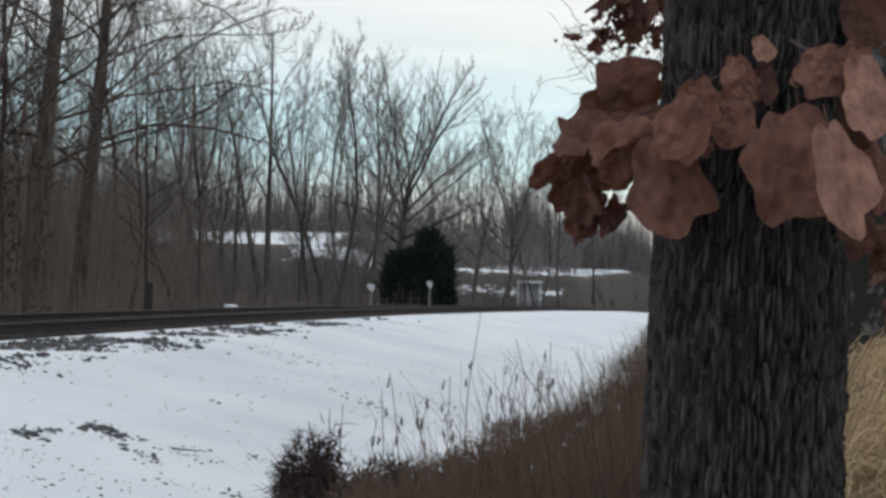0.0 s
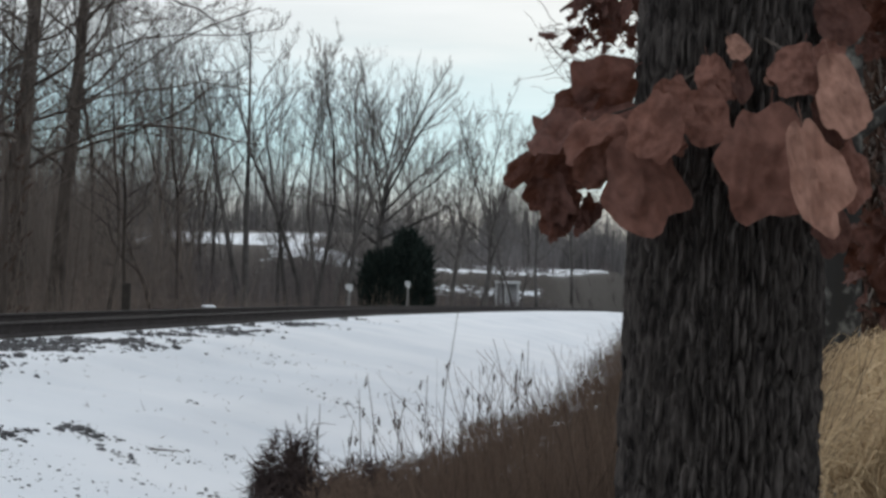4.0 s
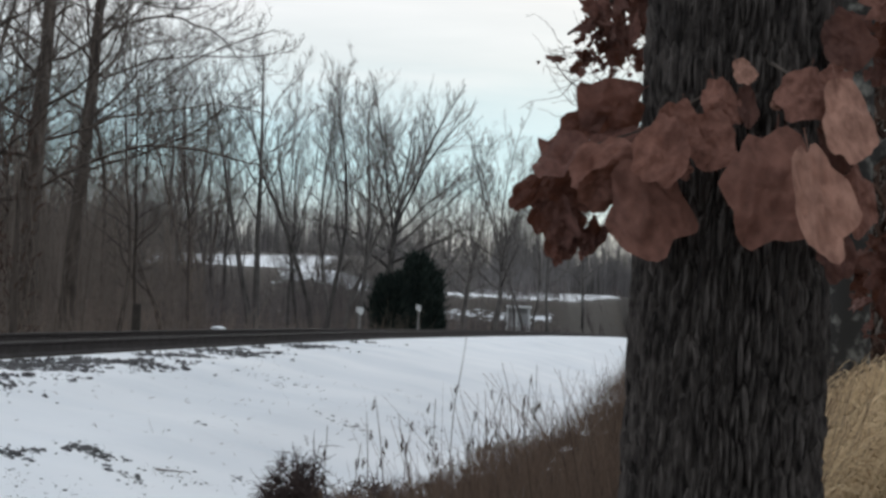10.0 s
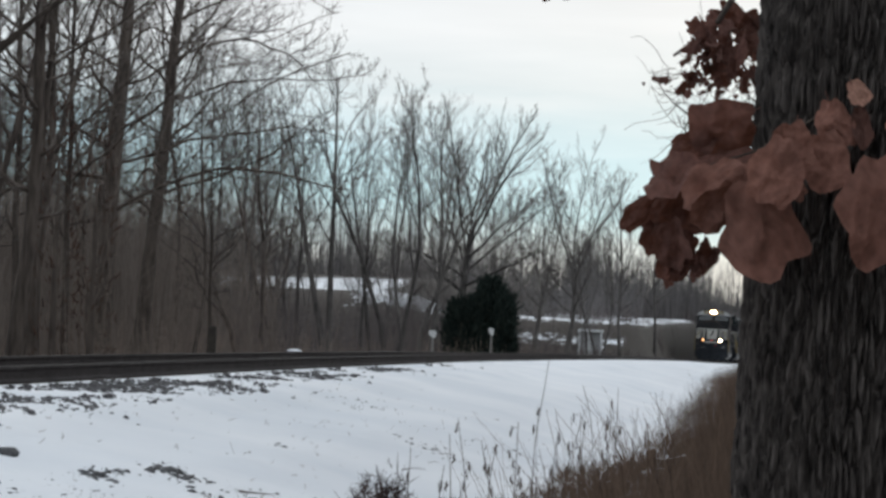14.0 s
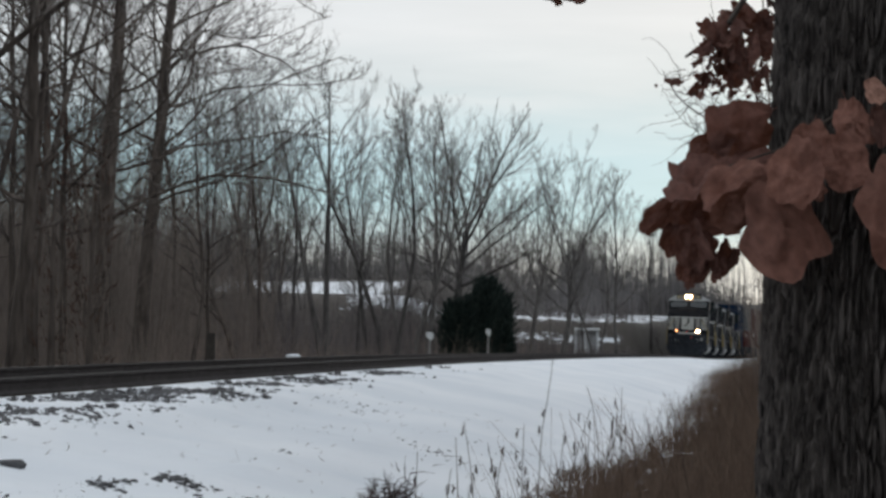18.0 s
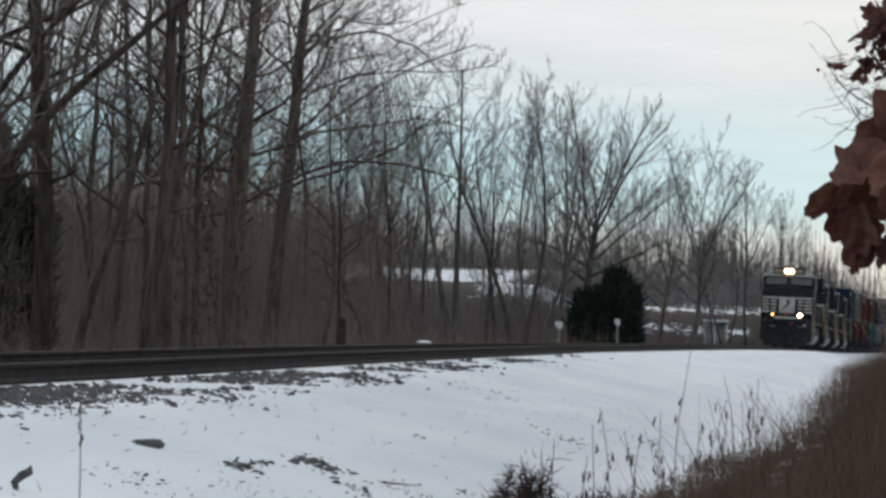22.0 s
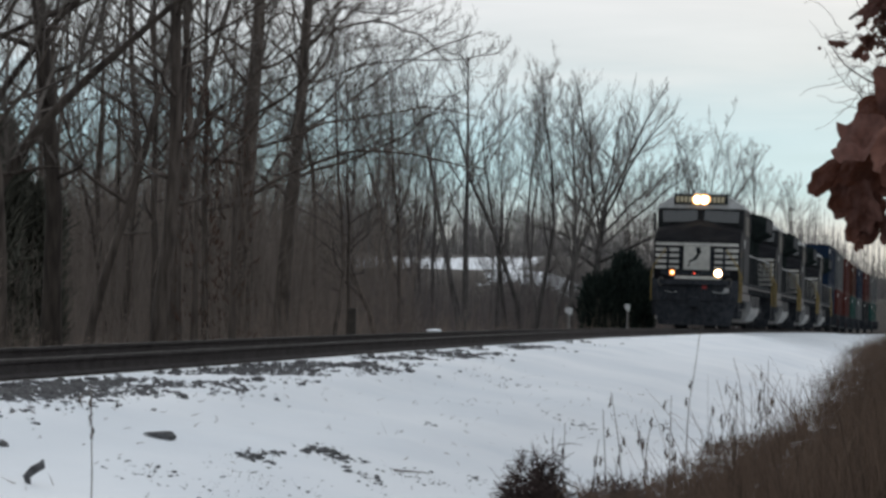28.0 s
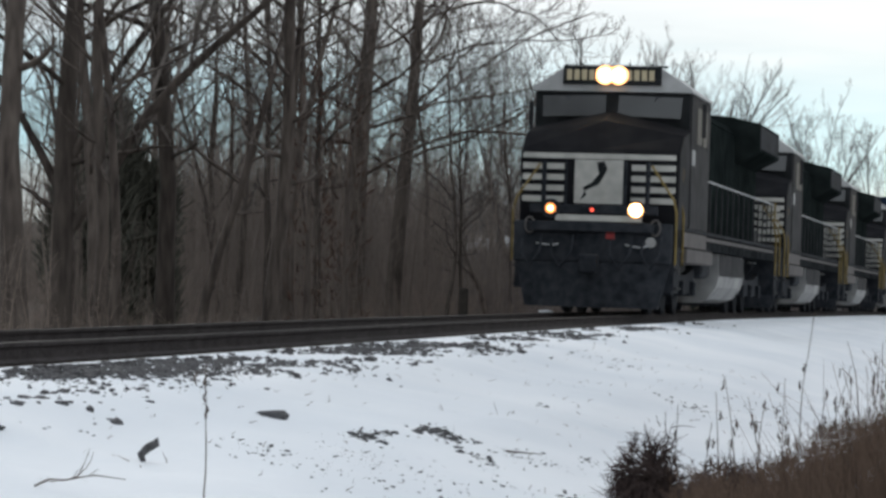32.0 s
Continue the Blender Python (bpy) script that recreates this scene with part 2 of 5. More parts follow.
def prism(bm, outline, y0, y1, axis="y"):
    """An outline in the two other axes, drawn out along one axis."""
    def at(p, w):
        return {"y": (p[0], w, p[1]), "x": (w, p[0], p[1]), "z": (p[0], p[1], w)}[axis]
    a = [bm.verts.new(at(p, y0)) for p in outline]
    b = [bm.verts.new(at(p, y1)) for p in outline]
    n = len(outline)
    bm.faces.new(a), bm.faces.new(b[::-1])
    for i in range(n):
        bm.faces.new((a[i], b[i], b[(i + 1) % n], a[(i + 1) % n]))
    bmesh.ops.recalc_face_normals(bm, faces=bm.faces)
    return bm


# ---- the lie of the land ----
def smooth(a, b, v):
    t = np.clip((v - a) / (b - a), 0, 1)
    return t * t * (3 - 2 * t)


def track_x(y):
    """The track's centre line: straight past the camera, a gentle bend far off."""
    return -9.09 + 0.1106 * y + np.maximum(y - 255, 0) ** 2 / 5000


def rail_z(y):
    """Height of the rail heads along the track."""
    marks = ((-60, -0.06), (20, -0.06), (28, -0.03), (38, 0.02), (48, 0.055), (65, 0.10), (90, 0.09), (120, 0.05), (155, -0.06), (190, -0.18), (220, -0.36), (260, -0.55), (320, -0.75), (900, -1.0))
    return np.interp(y, [m[0] for m in marks], [m[1] for m in marks])


SLOPE = ((-900, -0.4), (-60, -0.2), (-14, -0.55), (-7, -0.62), (-3.4, -0.5), (-2.4, -0.36), (-1.7, -0.27), (1.22, -0.27), (1.40, -0.148), (1.47, -0.150), (1.60, -0.188), (2.3, -0.225), (2.8, -0.27), (3.3, -0.40), (4.6, -0.575), (5.6, -0.85),
         (6.3, -0.97), (7.2, -0.90), (8.2, -0.78), (10, -0.50), (14, -0.30), (60, 0.2), (900, 3))


WAVES = [(random.Random(k).uniform(0, 6.28), 0.5 * 1.42 ** k, random.Random(k + 50).uniform(0, 6.28)) for k in range(9)]


def bumps(x, y):
    """Uneven relief: waves of many lengths and ways, each bent by the one before it."""
    total, bend = 0.0, 0.0
    for a, f, p in WAVES:
        bend = np.sin(f * (x * math.cos(a) + y * math.sin(a) * 0.7) + p + 1.3 * bend)
        total = total + bend * f ** -0.75
    return 0.45 * total


def land(x, y):
    x, y = np.asarray(x, float), np.asarray(y, float)
    s = x - track_x(y)
    z = rail_z(np.minimum(y, 330)) + np.interp(s, [p[0] for p in SLOPE], [p[1] for p in SLOPE])
    z = z + 0.038 * bumps(x, y) * smooth(2.4, 3.6, np.abs(s)) + 0.12 * bumps(x * 0.21, y * 0.21) * smooth(5, 14, np.abs(s))
    z = z + (3.7 * smooth(227, 241, y) + 1.6 * smooth(241, 345, y)) * smooth(-3.4, -5.6, s) + smooth(180, 230, y) * 1.5 * smooth(-19, -26, s) + 1.7 * smooth(238, 266, y) * smooth(-19, -26, s) + 5 * smooth(300, 700, y) * smooth(-3, -60, s)
    z = z + 4.5 * smooth(240, 420, y) * smooth(4, 40, s)
    z = z + 0.45 * smooth(9.25, 10.5, s) * smooth(6.5, 10, y) * (1 - smooth(40, 80, y))
    return z - 0.75 * smooth(5, 0, y) * smooth(6.5, 8, s)


def snow_cover(x, y):
    """1 under snow, 0 on bare ground."""
    s = x - track_x(y)
    near = smooth(1.25, 1.36, s) * (1 - smooth(7.0, 8.1, s + 0.12 * np.sin(1.7 * y) + 0.10 * np.sin(4.3 * y + 2.0 * s)))
    upper = np.maximum(smooth(239, 242, y) * (1 - smooth(257, 263, y)) * smooth(-48, -41, s) * (1 - smooth(-28, -24, s)), smooth(233, 236, y) * (1 - smooth(240, 243, y)) * smooth(-31, -28, s) * (1 - smooth(-20, -17, s)))
    strips = (0.9 * smooth(232, 233.5, y) * (1 - smooth(234.5, 236, y)) + smooth(238, 240, y) * (1 - smooth(330, 345, y))) * smooth(-22, -18, s) * (1 - smooth(-5.6, -4.9, s))
    far_field = np.maximum(0.61 * upper, 0.58 * strips)
    woods = 0.10 * smooth(-4, -10, s)
    right = 0.22 * smooth(30, 60, y) * smooth(7, 9, s)
    return np.maximum.reduce([near, far_field, woods, right])


def sheet(name, xs, ys, mat, label):
    """The ground as one sheet, in rows along the track."""
    S, Y = np.meshgrid(xs, ys)
    X = S + track_x(np.minimum(Y, 700))
    Z = land(X, Y)
    n, k = X.shape
    at = np.arange(n * k).reshape(n, k)
    faces = np.stack([at[:-1, :-1], at[:-1, 1:], at[1:, 1:], at[1:, :-1]], -1).reshape(-1, 4).tolist()
    me = mesh(name, np.stack([X, Y, Z], -1).reshape(-1, 3), faces, True)
    a = me.attributes.new("snow", "FLOAT", "POINT")
    a.data.foreach_set("value", snow_cover(X, Y).reshape(-1).astype(np.float32))
    return tagged(put(name, me, mat), label, "ground", kind="structure")


across = np.r_[-1500, -900, -500, -300, -200, -140, np.arange(-100, -40, 6), np.arange(-40, -16, 2.0), np.arange(-16, -4, 1.0), np.arange(-4, 1.2, 0.4), np.arange(1.2, 2, 0.05),
               np.arange(2, 8, 0.12), np.arange(8, 16, 0.6), np.arange(16, 60, 4), 80, 120, 200, 300, 500, 900, 1500]
far_and_near = np.r_[-900, -500, -200, -100, -50, -25, np.arange(-12, 10, 2.0), np.arange(10, 45, 0.15), np.arange(45, 90, 0.8), np.arange(90, 330, 3.0), np.arange(330, 700, 25), 800, 1000, 1500, 2500]
sheet("ground", across, far_and_near, M_GROUND, "snowy railway bank with leaf litter and bare earth")

# ---- the track ----
track = tagged(new("railway_track"), "single railway track with rusty rails on dark ballast", "railway track", kind="structure")
TRACK_Y = np.r_[np.arange(-30, 270, 3.0), np.arange(270, 760, 6.0)]
CANT = radians(0.7)


def track_at(y):
    """Centre of the rail heads, heading and cant at a place along the track."""
    d = 0.5
    a, b = Vector((track_x(y - d), y - d, rail_z(y - d))), Vector((track_x(y + d), y + d, rail_z(y + d)))
    return Matrix.Translation((a + b) / 2) @ (b - a).to_track_quat("Y", "Z").to_matrix().to_4x4() @ Matrix.Rotation(CANT, 4, "Y")


def extrude_track(name, outline, mat, ys, label=""):
    verts, faces, n = [], [], len(outline)
    for i, y in enumerate(ys):
        m = track_at(float(y))
        verts += [m @ Vector((p[0], 0, p[1])) for p in outline]
        if i:
            faces += [((i - 1) * n + k, (i - 1) * n + (k + 1) % n, i * n + (k + 1) % n, i * n + k) for k in range(n)]
    return put(name, mesh(name, verts, faces), mat, track, label)


RAIL = ((-0.07, -0.172), (0.07, -0.172), (0.07, -0.160), (0.012, -0.135), (0.012, -0.045), (0.036, -0.035), (0.036, -0.004), (-0.036, -0.004), (-0.036, -0.035), (-0.012, -0.045), (-0.012, -0.135), (-0.07, -0.160))
for side in (-0.7525, 0.7525):
    extrude_track("rail", [(side + a, b) for a, b in RAIL], M_RAIL, TRACK_Y)
    extrude_track("rail_head", [(side - 0.034, -0.003), (side + 0.034, -0.003), (side + 0.030, 0.0), (side - 0.030, 0.0)], M_RAIL_TOP, TRACK_Y)
extrude_track("ballast", ((-2.3, -0.55), (-1.75, -0.21), (-1.2, -0.19), (1.2, -0.19), (1.34, -0.20), (1.40, -0.32), (1.40, -0.6), (-2.3, -0.6)), M_BALLAST, TRACK_Y)
tie_me = bpy.data.meshes.new("tie")
tie_bm = block(bmesh.new(), -1.3, 1.3, -0.115, 0.115, -0.35, -0.175, 0.012)
tie_bm.to_mesh(tie_me)
tie_bm.free()


# ---- bare trees ----
def tube(points, radii, sides, verts, faces):
    """A tapered tube through points, added to lists of corners and faces."""
    base = len(verts)
    n = len(points)
    ref = Vector((0.31, 0.95, 0.05))
    for i, p in enumerate(points):
        d = (points[min(i + 1, n - 1)] - points[max(i - 1, 0)])
        u = d.cross(ref)
        if u.length < 1e-6:
            u = d.cross(Vector((1, 0, 0)))
        u.normalize()
        v = d.cross(u).normalized()
        for k in range(sides):
            a = 2 * math.pi * k / sides
            verts.append(p + (u * math.cos(a) + v * math.sin(a)) * radii[i])
    for i in range(n - 1):
        for k in range(sides):
            a, b = base + i * sides + k, base + i * sides + (k + 1) % sides
            faces.append((a, b, b + sides, a + sides))


def grow(start, way, length, r0, r1, segs, wander, up, rng):
    pts, radii, d = [start.copy()], [r0], way.normalized()
    for i in range(segs):
        d = (d + Vector((rng.gauss(0, wander), rng.gauss(0, wander), rng.gauss(0, wander) + up))).normalized()
        pts.append(pts[-1] + d * (length / segs))
        radii.append(r0 + (r1 - r0) * (i + 1) / segs)
    return pts, radii


def along(pts, f):
    i = min(int(f * (len(pts) - 1)), len(pts) - 2)
    t = f * (len(pts) - 1) - i
    return pts[i].lerp(pts[i + 1], t), (pts[i + 1] - pts[i]).normalized()


def side_way(d, angle, rng):
    """A way that leaves d at about that angle, to a random side."""
    u = d.cross(Vector((rng.uniform(-1, 1), rng.uniform(-1, 1), rng.uniform(-1, 1)))).normalized()
    return d * math.cos(angle) + u * math.sin(angle)


class Form:
    """How a kind of tree grows: trunk, main limbs within a rounded crown, and three finer orders of twigs."""
    def __init__(self, height, radius, top, first, mains, tilt, crown, counts, up=(0.02, 0.03, 0.05, 0.04), lean=0.0, wander=0.04, thin=0.0065, stems=(), angle=(26, 55), thick=0.5, limbs=(), sides=9, bend=0.10):
        self.height, self.radius, self.top, self.first, self.mains, self.tilt, self.crown, self.counts = height, radius, top, first, mains, tilt, crown, counts
        self.up, self.lean, self.wander, self.thin, self.stems, self.angle, self.thick, self.limbs, self.sides, self.bend = up, lean, wander, thin, stems, angle, thick, limbs, sides, bend


def tree_meshes(fm, seed):
    rng = random.Random(seed)
    tv, tf, cv, cf = [], [], [], []
    wide, middle, tall = fm.crown
    centre = Vector((fm.lean * fm.height * middle, 0, fm.height * middle))

    def room(p, d):
        """How far the crown's edge lies along a way."""
        q = Vector(((p.x - centre.x) / wide, (p.y - centre.y) / wide, (p.z - centre.z) / tall))
        e = Vector((d.x / wide, d.y / wide, d.z / tall))
        a, b, c = e.dot(e), q.dot(e), q.dot(q) - 1
        if b * b - a * c <= 0:
            return 0.8
        return max((-b + math.sqrt(b * b - a * c)) / a, 0.6)

    def bough(p, d, length, r, level):
        pts, rr = grow(p, d, length, r, max(r * (0.3, 0.4, 0.5, 0.6)[level], fm.thin * 0.5), (9, 5, 3, 2)[level], (fm.bend, 0.13, 0.15, 0.16)[level], fm.up[level], rng)
        tube(pts, rr, (6, 4, 3, 3)[level], *((tv, tf) if level == 0 else (cv, cf)))
        if level == 3:
            return
        n = fm.counts[level]
        n = n if level else max(4, int(n * min(1.3, length / (0.3 * fm.height))))
        for i in range(n):
            g = min((0.22, 0.12, 0.1)[level] + (0.78, 0.86, 0.88)[level] * (i + rng.random()) / n, 0.985)
            q, e = along(pts, g)
            way = side_way(e, radians(rng.uniform(*fm.angle)), rng)
            if way.z < e.z - 0.25 and rng.random() < 0.6:
                way = (2 * e * e.dot(way) - way).normalized()
            l = min(length * (0.52, 0.46, 0.42)[level] * (1.2 - 0.7 * g) * rng.uniform(0.6, 1.25), room(q, way) * rng.uniform(0.9, 1.3))
            bough(q, way, l, max(rr[min(int(g * len(rr)), len(rr) - 1)] * 0.5, fm.thin * (1.3, 0.95, 0.6)[level]), level + 1)

    trunks = [(Vector((0, 0, -0.3)), Vector((fm.lean, 0, 1)), fm.height * fm.top, fm.radius, fm.mains)]
    for dx, tilt, share, count in fm.stems:
        trunks.append((Vector((dx, rng.uniform(-0.2, 0.2), -0.3)), Vector((tilt, rng.uniform(-0.1, 0.1), 1)), fm.height * fm.top * share, fm.radius * share, count))
    for base, way, length, radius, mains in trunks:
        pts, rr = grow(base, way, length, radius, max(radius * (1 - 0.86 * fm.top), fm.thin * 2), 12, fm.wander, 0.02, rng)
        rr[0] *= 1.4
        rr[1] *= 1.08
        tube(pts, rr, fm.sides, tv, tf)
        turn = rng.uniform(0, 6.3)
        for i in range(mains):
            f = min(fm.first + (1 - fm.first) * (i + rng.uniform(0.2, 0.8)) / mains, 0.985)
            p, e = along(pts, f)
            turn += 2.4 + rng.uniform(-0.4, 0.4)
            a = radians(fm.tilt[1] + (fm.tilt[0] - fm.tilt[1]) * (i / max(mains - 1, 1)) + rng.uniform(-9, 9))
            d = (e * math.cos(a) + Vector((math.cos(turn), math.sin(turn), 0)) * math.sin(a)).normalized()
            bough(p, d, room(p, d) * rng.uniform(0.92, 1.18), max(rr[min(int(f * 12), 11)] * fm.thick * rng.uniform(0.7, 1.1), fm.thin * 1.8), 0)
    for f, a, turn, length, r in fm.limbs:
        p, e = along(pts if not fm.stems else [trunks[0][0], trunks[0][0] + trunks[0][1] * trunks[0][2]], f)
        a = radians(a)
        bough(p, (e * math.cos(a) + Vector((math.cos(turn), math.sin(turn), 0)) * math.sin(a)).normalized(), length, r, 0)
    return mesh("trunk", tv, tf, True), mesh("crown", cv, cf)


def tree_kind(fm, seed, label, bark=M_BARK, twig=M_TWIG):
    root = tagged(new("bare_tree"), label, "tree", "bare trees by the railway")
    trunk, crown = tree_meshes(fm, seed)
    put("trunk", trunk, bark, root)
    put("crown", crown, twig, root, "leafless twigs")
    return root


def stand(x, y, turn=0.0, size=1.0, sink=0.05, wide=None):
    return Matrix.LocRotScale((x, y, float(land(x, y)) - sink), Euler((0, 0, turn)), (wide or size, wide or size, size))


def tree_copy(kind, m, label=""):
    c = copy_thing(kind, m)
    c.matrix_basis = m
    if label:
        c["label"] = label
    return c


POLES = [Form(17, 0.12, 1.0, 0.20, 28, (35, 62), (3.0, 0.66, 6.6), (6, 5, 3), lean=0.02, wander=0.05), Form(15, 0.10, 1.0, 0.22, 26, (30, 55), (2.6, 0.66, 5.8), (6, 5, 3), lean=-0.05, wander=0.06),
         Form(19, 0.17, 1.0, 0.18, 28, (40, 66), (3.6, 0.64, 7.4), (6, 5, 3), lean=0.04, wander=0.04, thick=0.42), Form(13, 0.085, 1.0, 0.18, 24, (30, 60), (2.6, 0.62, 5.2), (6, 5, 3), lean=0.09, wander=0.07),
         Form(16, 0.115, 1.0, 0.2, 20, (30, 60), (3.2, 0.64, 6.2), (6, 5, 3), wander=0.05, stems=((0.35, 0.16, 0.9, 14), (-0.3, -0.12, 0.8, 12)))]
DOME = [Form(15.6, 0.27, 0.52, 0.50, 15, (10, 72), (5.3, 0.62, 6.0), (10, 8, 6), up=(0.012, 0.045, 0.06, 0.05), lean=0.0, wander=0.03, thin=0.0075, thick=0.55, angle=(22, 50)),
        Form(13.4, 0.19, 0.52, 0.46, 13, (8, 66), (3.5, 0.62, 5.2), (9, 8, 6), up=(0.015, 0.05, 0.06, 0.05), wander=0.05, thin=0.0075, thick=0.55, angle=(22, 50)),
        Form(13.2, 0.14, 0.92, 0.26, 18, (16, 52), (2.3, 0.62, 5.1), (8, 7, 5), up=(0.04, 0.05, 0.06, 0.05), wander=0.05, thin=0.0075, thick=0.5, angle=(22, 46)),
        Form(13.2, 0.13, 0.92, 0.28, 13, (12, 42), (2.2, 0.62, 5.2), (8, 7, 5), up=(0.04, 0.05, 0.06, 0.05), wander=0.07, thin=0.0075, stems=((0.5, 0.14, 0.95, 11), (-0.6, -0.10, 0.85, 10)), angle=(20, 44))]
VASE = [Form(12.6, 0.17, 0.98, 0.40, 14, (24, 44), (2.5, 0.66, 4.6), (6, 5, 3), up=(0.01, 0.03, 0.05, 0.04), wander=0.02, thin=0.0075, thick=0.42, stems=((-0.1, -0.20, 0.92, 12),), angle=(24, 44))]
SWEEP = [Form(17, 0.25, 1.0, 0.22, 34, (36, 66), (4.9, 0.52, 8.8), (9, 7, 4), up=(-0.03, 0.01, 0.03, 0.02), lean=0.045, wander=0.03, thick=0.25, angle=(30, 66), sides=11, bend=0.16),
         Form(17, 0.225, 1.0, 0.24, 31, (36, 68), (4.6, 0.50, 8.8), (9, 7, 4), up=(-0.03, 0.01, 0.03, 0.02), lean=0.075, wander=0.03, thick=0.25, angle=(30, 66), sides=11, bend=0.16,
              limbs=((0.36, 42, -0.2, 3.6, 0.042), (0.42, 46, 0.3, 4.0, 0.045), (0.48, 50, -0.1, 4.2, 0.045), (0.54, 52, 0.2, 4.1, 0.04), (0.60, 46, 0.0, 3.9, 0.04))),
         Form(15, 0.19, 1.0, 0.14, 22, (35, 70), (3.6, 0.6, 6.6), (8, 6, 3), lean=0.01, wander=0.04, thick=0.4, limbs=((0.13, 30, 0.15, 6.5, 0.11), (0.2, 34, -0.1, 5.5, 0.08), (0.17, 24, 2.9, 6.0, 0.08)), sides=11)]
CROOK = [Form(6.0, 0.11, 0.36, 0.9, 3, (25, 40), (1.7, 0.62, 2.6), (6, 5, 3), up=(0.06, 0.05, 0.05, 0.04), lean=-0.10, wander=0.10, thick=0.7)]
# bearing (x over y), y, kind, size, turn
POLE_SPOTS = ((-0.2620, 37, 2, 1.0, 0.4), (-0.2320, 40, 4, 0.9, 2.2), (-0.2070, 45, 2, 0.92, 3.0), (-0.1950, 50, 3, 1.05, 0.2), (-0.1690, 46, 2, 0.80, 4.0), (-0.1610, 52, 4, 0.9, 5.0),
              (-0.1500, 64, 1, 0.9, 0.9), (-0.1045, 62, 3, 0.62, 1.4), (-0.0990, 66, 1, 0.50, 0.7), (-0.1120, 90, 0, 0.8, 1.9), (-0.1800, 70, 0, 0.9, 2.7), (-0.2200, 60, 3, 1.1, 1.1), (-0.0810, 92, 1, 0.66, 0.2), (-0.0765, 100, 3, 0.80, 3.0))
DOME_SPOTS = ((-0.0090, 165, 0, 1.0, 0.0), (0.0262, 160, 1, 0.92, 2.0), (0.0455, 205, 2, 1.04, 2.4), (-0.0375, 125, 3, 0.94, 0.0), (-0.0262, 128, 3, 0.86, 2.9), (-0.0190, 140, 2, 0.92, 1.9), (-0.0460, 130, 2, 0.70, 1.0), (0.0060, 185, 1, 0.84, 4.0), (0.0150, 190, 1, 0.92, 0.7),
              (0.0370, 215, 3, 0.80, 0.1), (0.0580, 250, 2, 1.0, 3.7), (-0.0930, 108, 3, 0.80, 2.2), (-0.0870, 118, 2, 0.82, 4.0), (-0.0710, 135, 3, 0.86, 5.1))
VASE_SPOTS = ((-0.0572, 113, 0, 0.93, 0.0),)
SWEEP_SPOTS = ((-0.1395, 66, 0, 1.0, 0.0), (-0.1255, 71, 1, 1.0, 0.0), (-0.2465, 42, 2, 1.0, 0.0))
CROOK_SPOTS = ((-0.0883, 78, 0, 0.85, 0.0),)
GROVES = ((POLES, POLE_SPOTS, "tall slender leafless tree with grey-brown bark in the wood"), (DOME, DOME_SPOTS, "bare tree with a rounded crown of fine twigs"), (VASE, VASE_SPOTS, "bare forked tree with steep straight limbs"),
          (SWEEP, SWEEP_SPOTS, "tall bare tree with long sweeping limbs"), (CROOK, CROOK_SPOTS, "small dark crooked bare tree beside the track"))
for g, (kinds, spots, label) in enumerate(GROVES):
    # far kinds take the bark and twigs with haze in their colour
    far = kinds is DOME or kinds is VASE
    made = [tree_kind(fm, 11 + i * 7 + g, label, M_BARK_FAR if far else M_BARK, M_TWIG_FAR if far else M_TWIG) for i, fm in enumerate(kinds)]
    used = set()
    for u, y, k, size, turn in spots:
        m = stand(u * y, y, turn, size)
        if k in used:
            tree_copy(made[k], m)
        else:
            made[k].matrix_basis = m
            used.add(k)
    if kinds is DOME:
        rs = random.Random(77)
        for i in range(30):
            y = rs.uniform(150, 238)
            u = rs.uniform(-0.13, 0.035) - 0.03 * (i > 20)
            if u * y - track_x(y) < -6:
                tree_copy(made[rs.choice((1, 2, 3))], stand(u * y, y, rs.uniform(0, 6.3), (rs.uniform(0.3, 0.62) + 0.25 * (i > 20)) * (0.62 if u > -0.06 else 1.0)), "small bare tree in the brush beyond the track")
    elif kinds is POLES:
        rng = random.Random(5)
        for i in range(58):
            y = rng.uniform(46, 165)
            u = rng.uniform(-0.33, -0.068)
            if u * y - track_x(y) > -7 or (u < -0.19 and i % 5 < 2):
                continue
            tree_copy(made[rng.randrange(5)], stand(u * y, y, rng.uniform(0, 6.3), rng.uniform(0.55, 0.95)))


# ---- the oak by the camera ----
oak = tagged(new("oak_tree"), "oak with deeply furrowed dark bark and withered brown leaves", "tree")


def oak_trunk():
    n, k = 480, 420
    verts, faces = [], []
    zs = np.r_[np.linspace(-1.5, -0.15, 60), np.linspace(-0.14, 1.35, k - 90), np.linspace(1.4, 6.0, 30)]
    for z in zs:
        base = 0.214 + 0.010 * math.exp(-(z + 0.1) * 1.1) - 0.006 * z
        for i in range(n):
            a = 2 * math.pi * i / n
            x, y = math.cos(a), math.sin(a)
            w = noise.noise(Vector((x * 3.0, y * 3.0, z * 1.3))) * 0.25
            q = Vector((x * 16 + w, y * 16 + w, z * 8.5 + noise.noise(Vector((x * 5, y * 5, z * 3))) * 0.7))
            d, _ = noise.voronoi(q)
            ridge = min(1.0, (d[1] - d[0]) * 2.4)
            fine = noise.noise(Vector((x * 34, y * 34, z * 22))) + 0.6 * noise.noise(Vector((x * 70, y * 70, z * 60)))
            r = base + 0.030 * (ridge ** 0.75 - 0.6) + 0.0042 * fine + 0.006 * noise.noise(Vector((x * 2, y * 2, z * 2)))
            verts.append((r * x, r * y, z))
    m = len(zs)
    for j in range(m - 1):
        for i in range(n):
            a, b = j * n + i, j * n + (i + 1) % n
            faces.append((a, b, b + n, a + n))
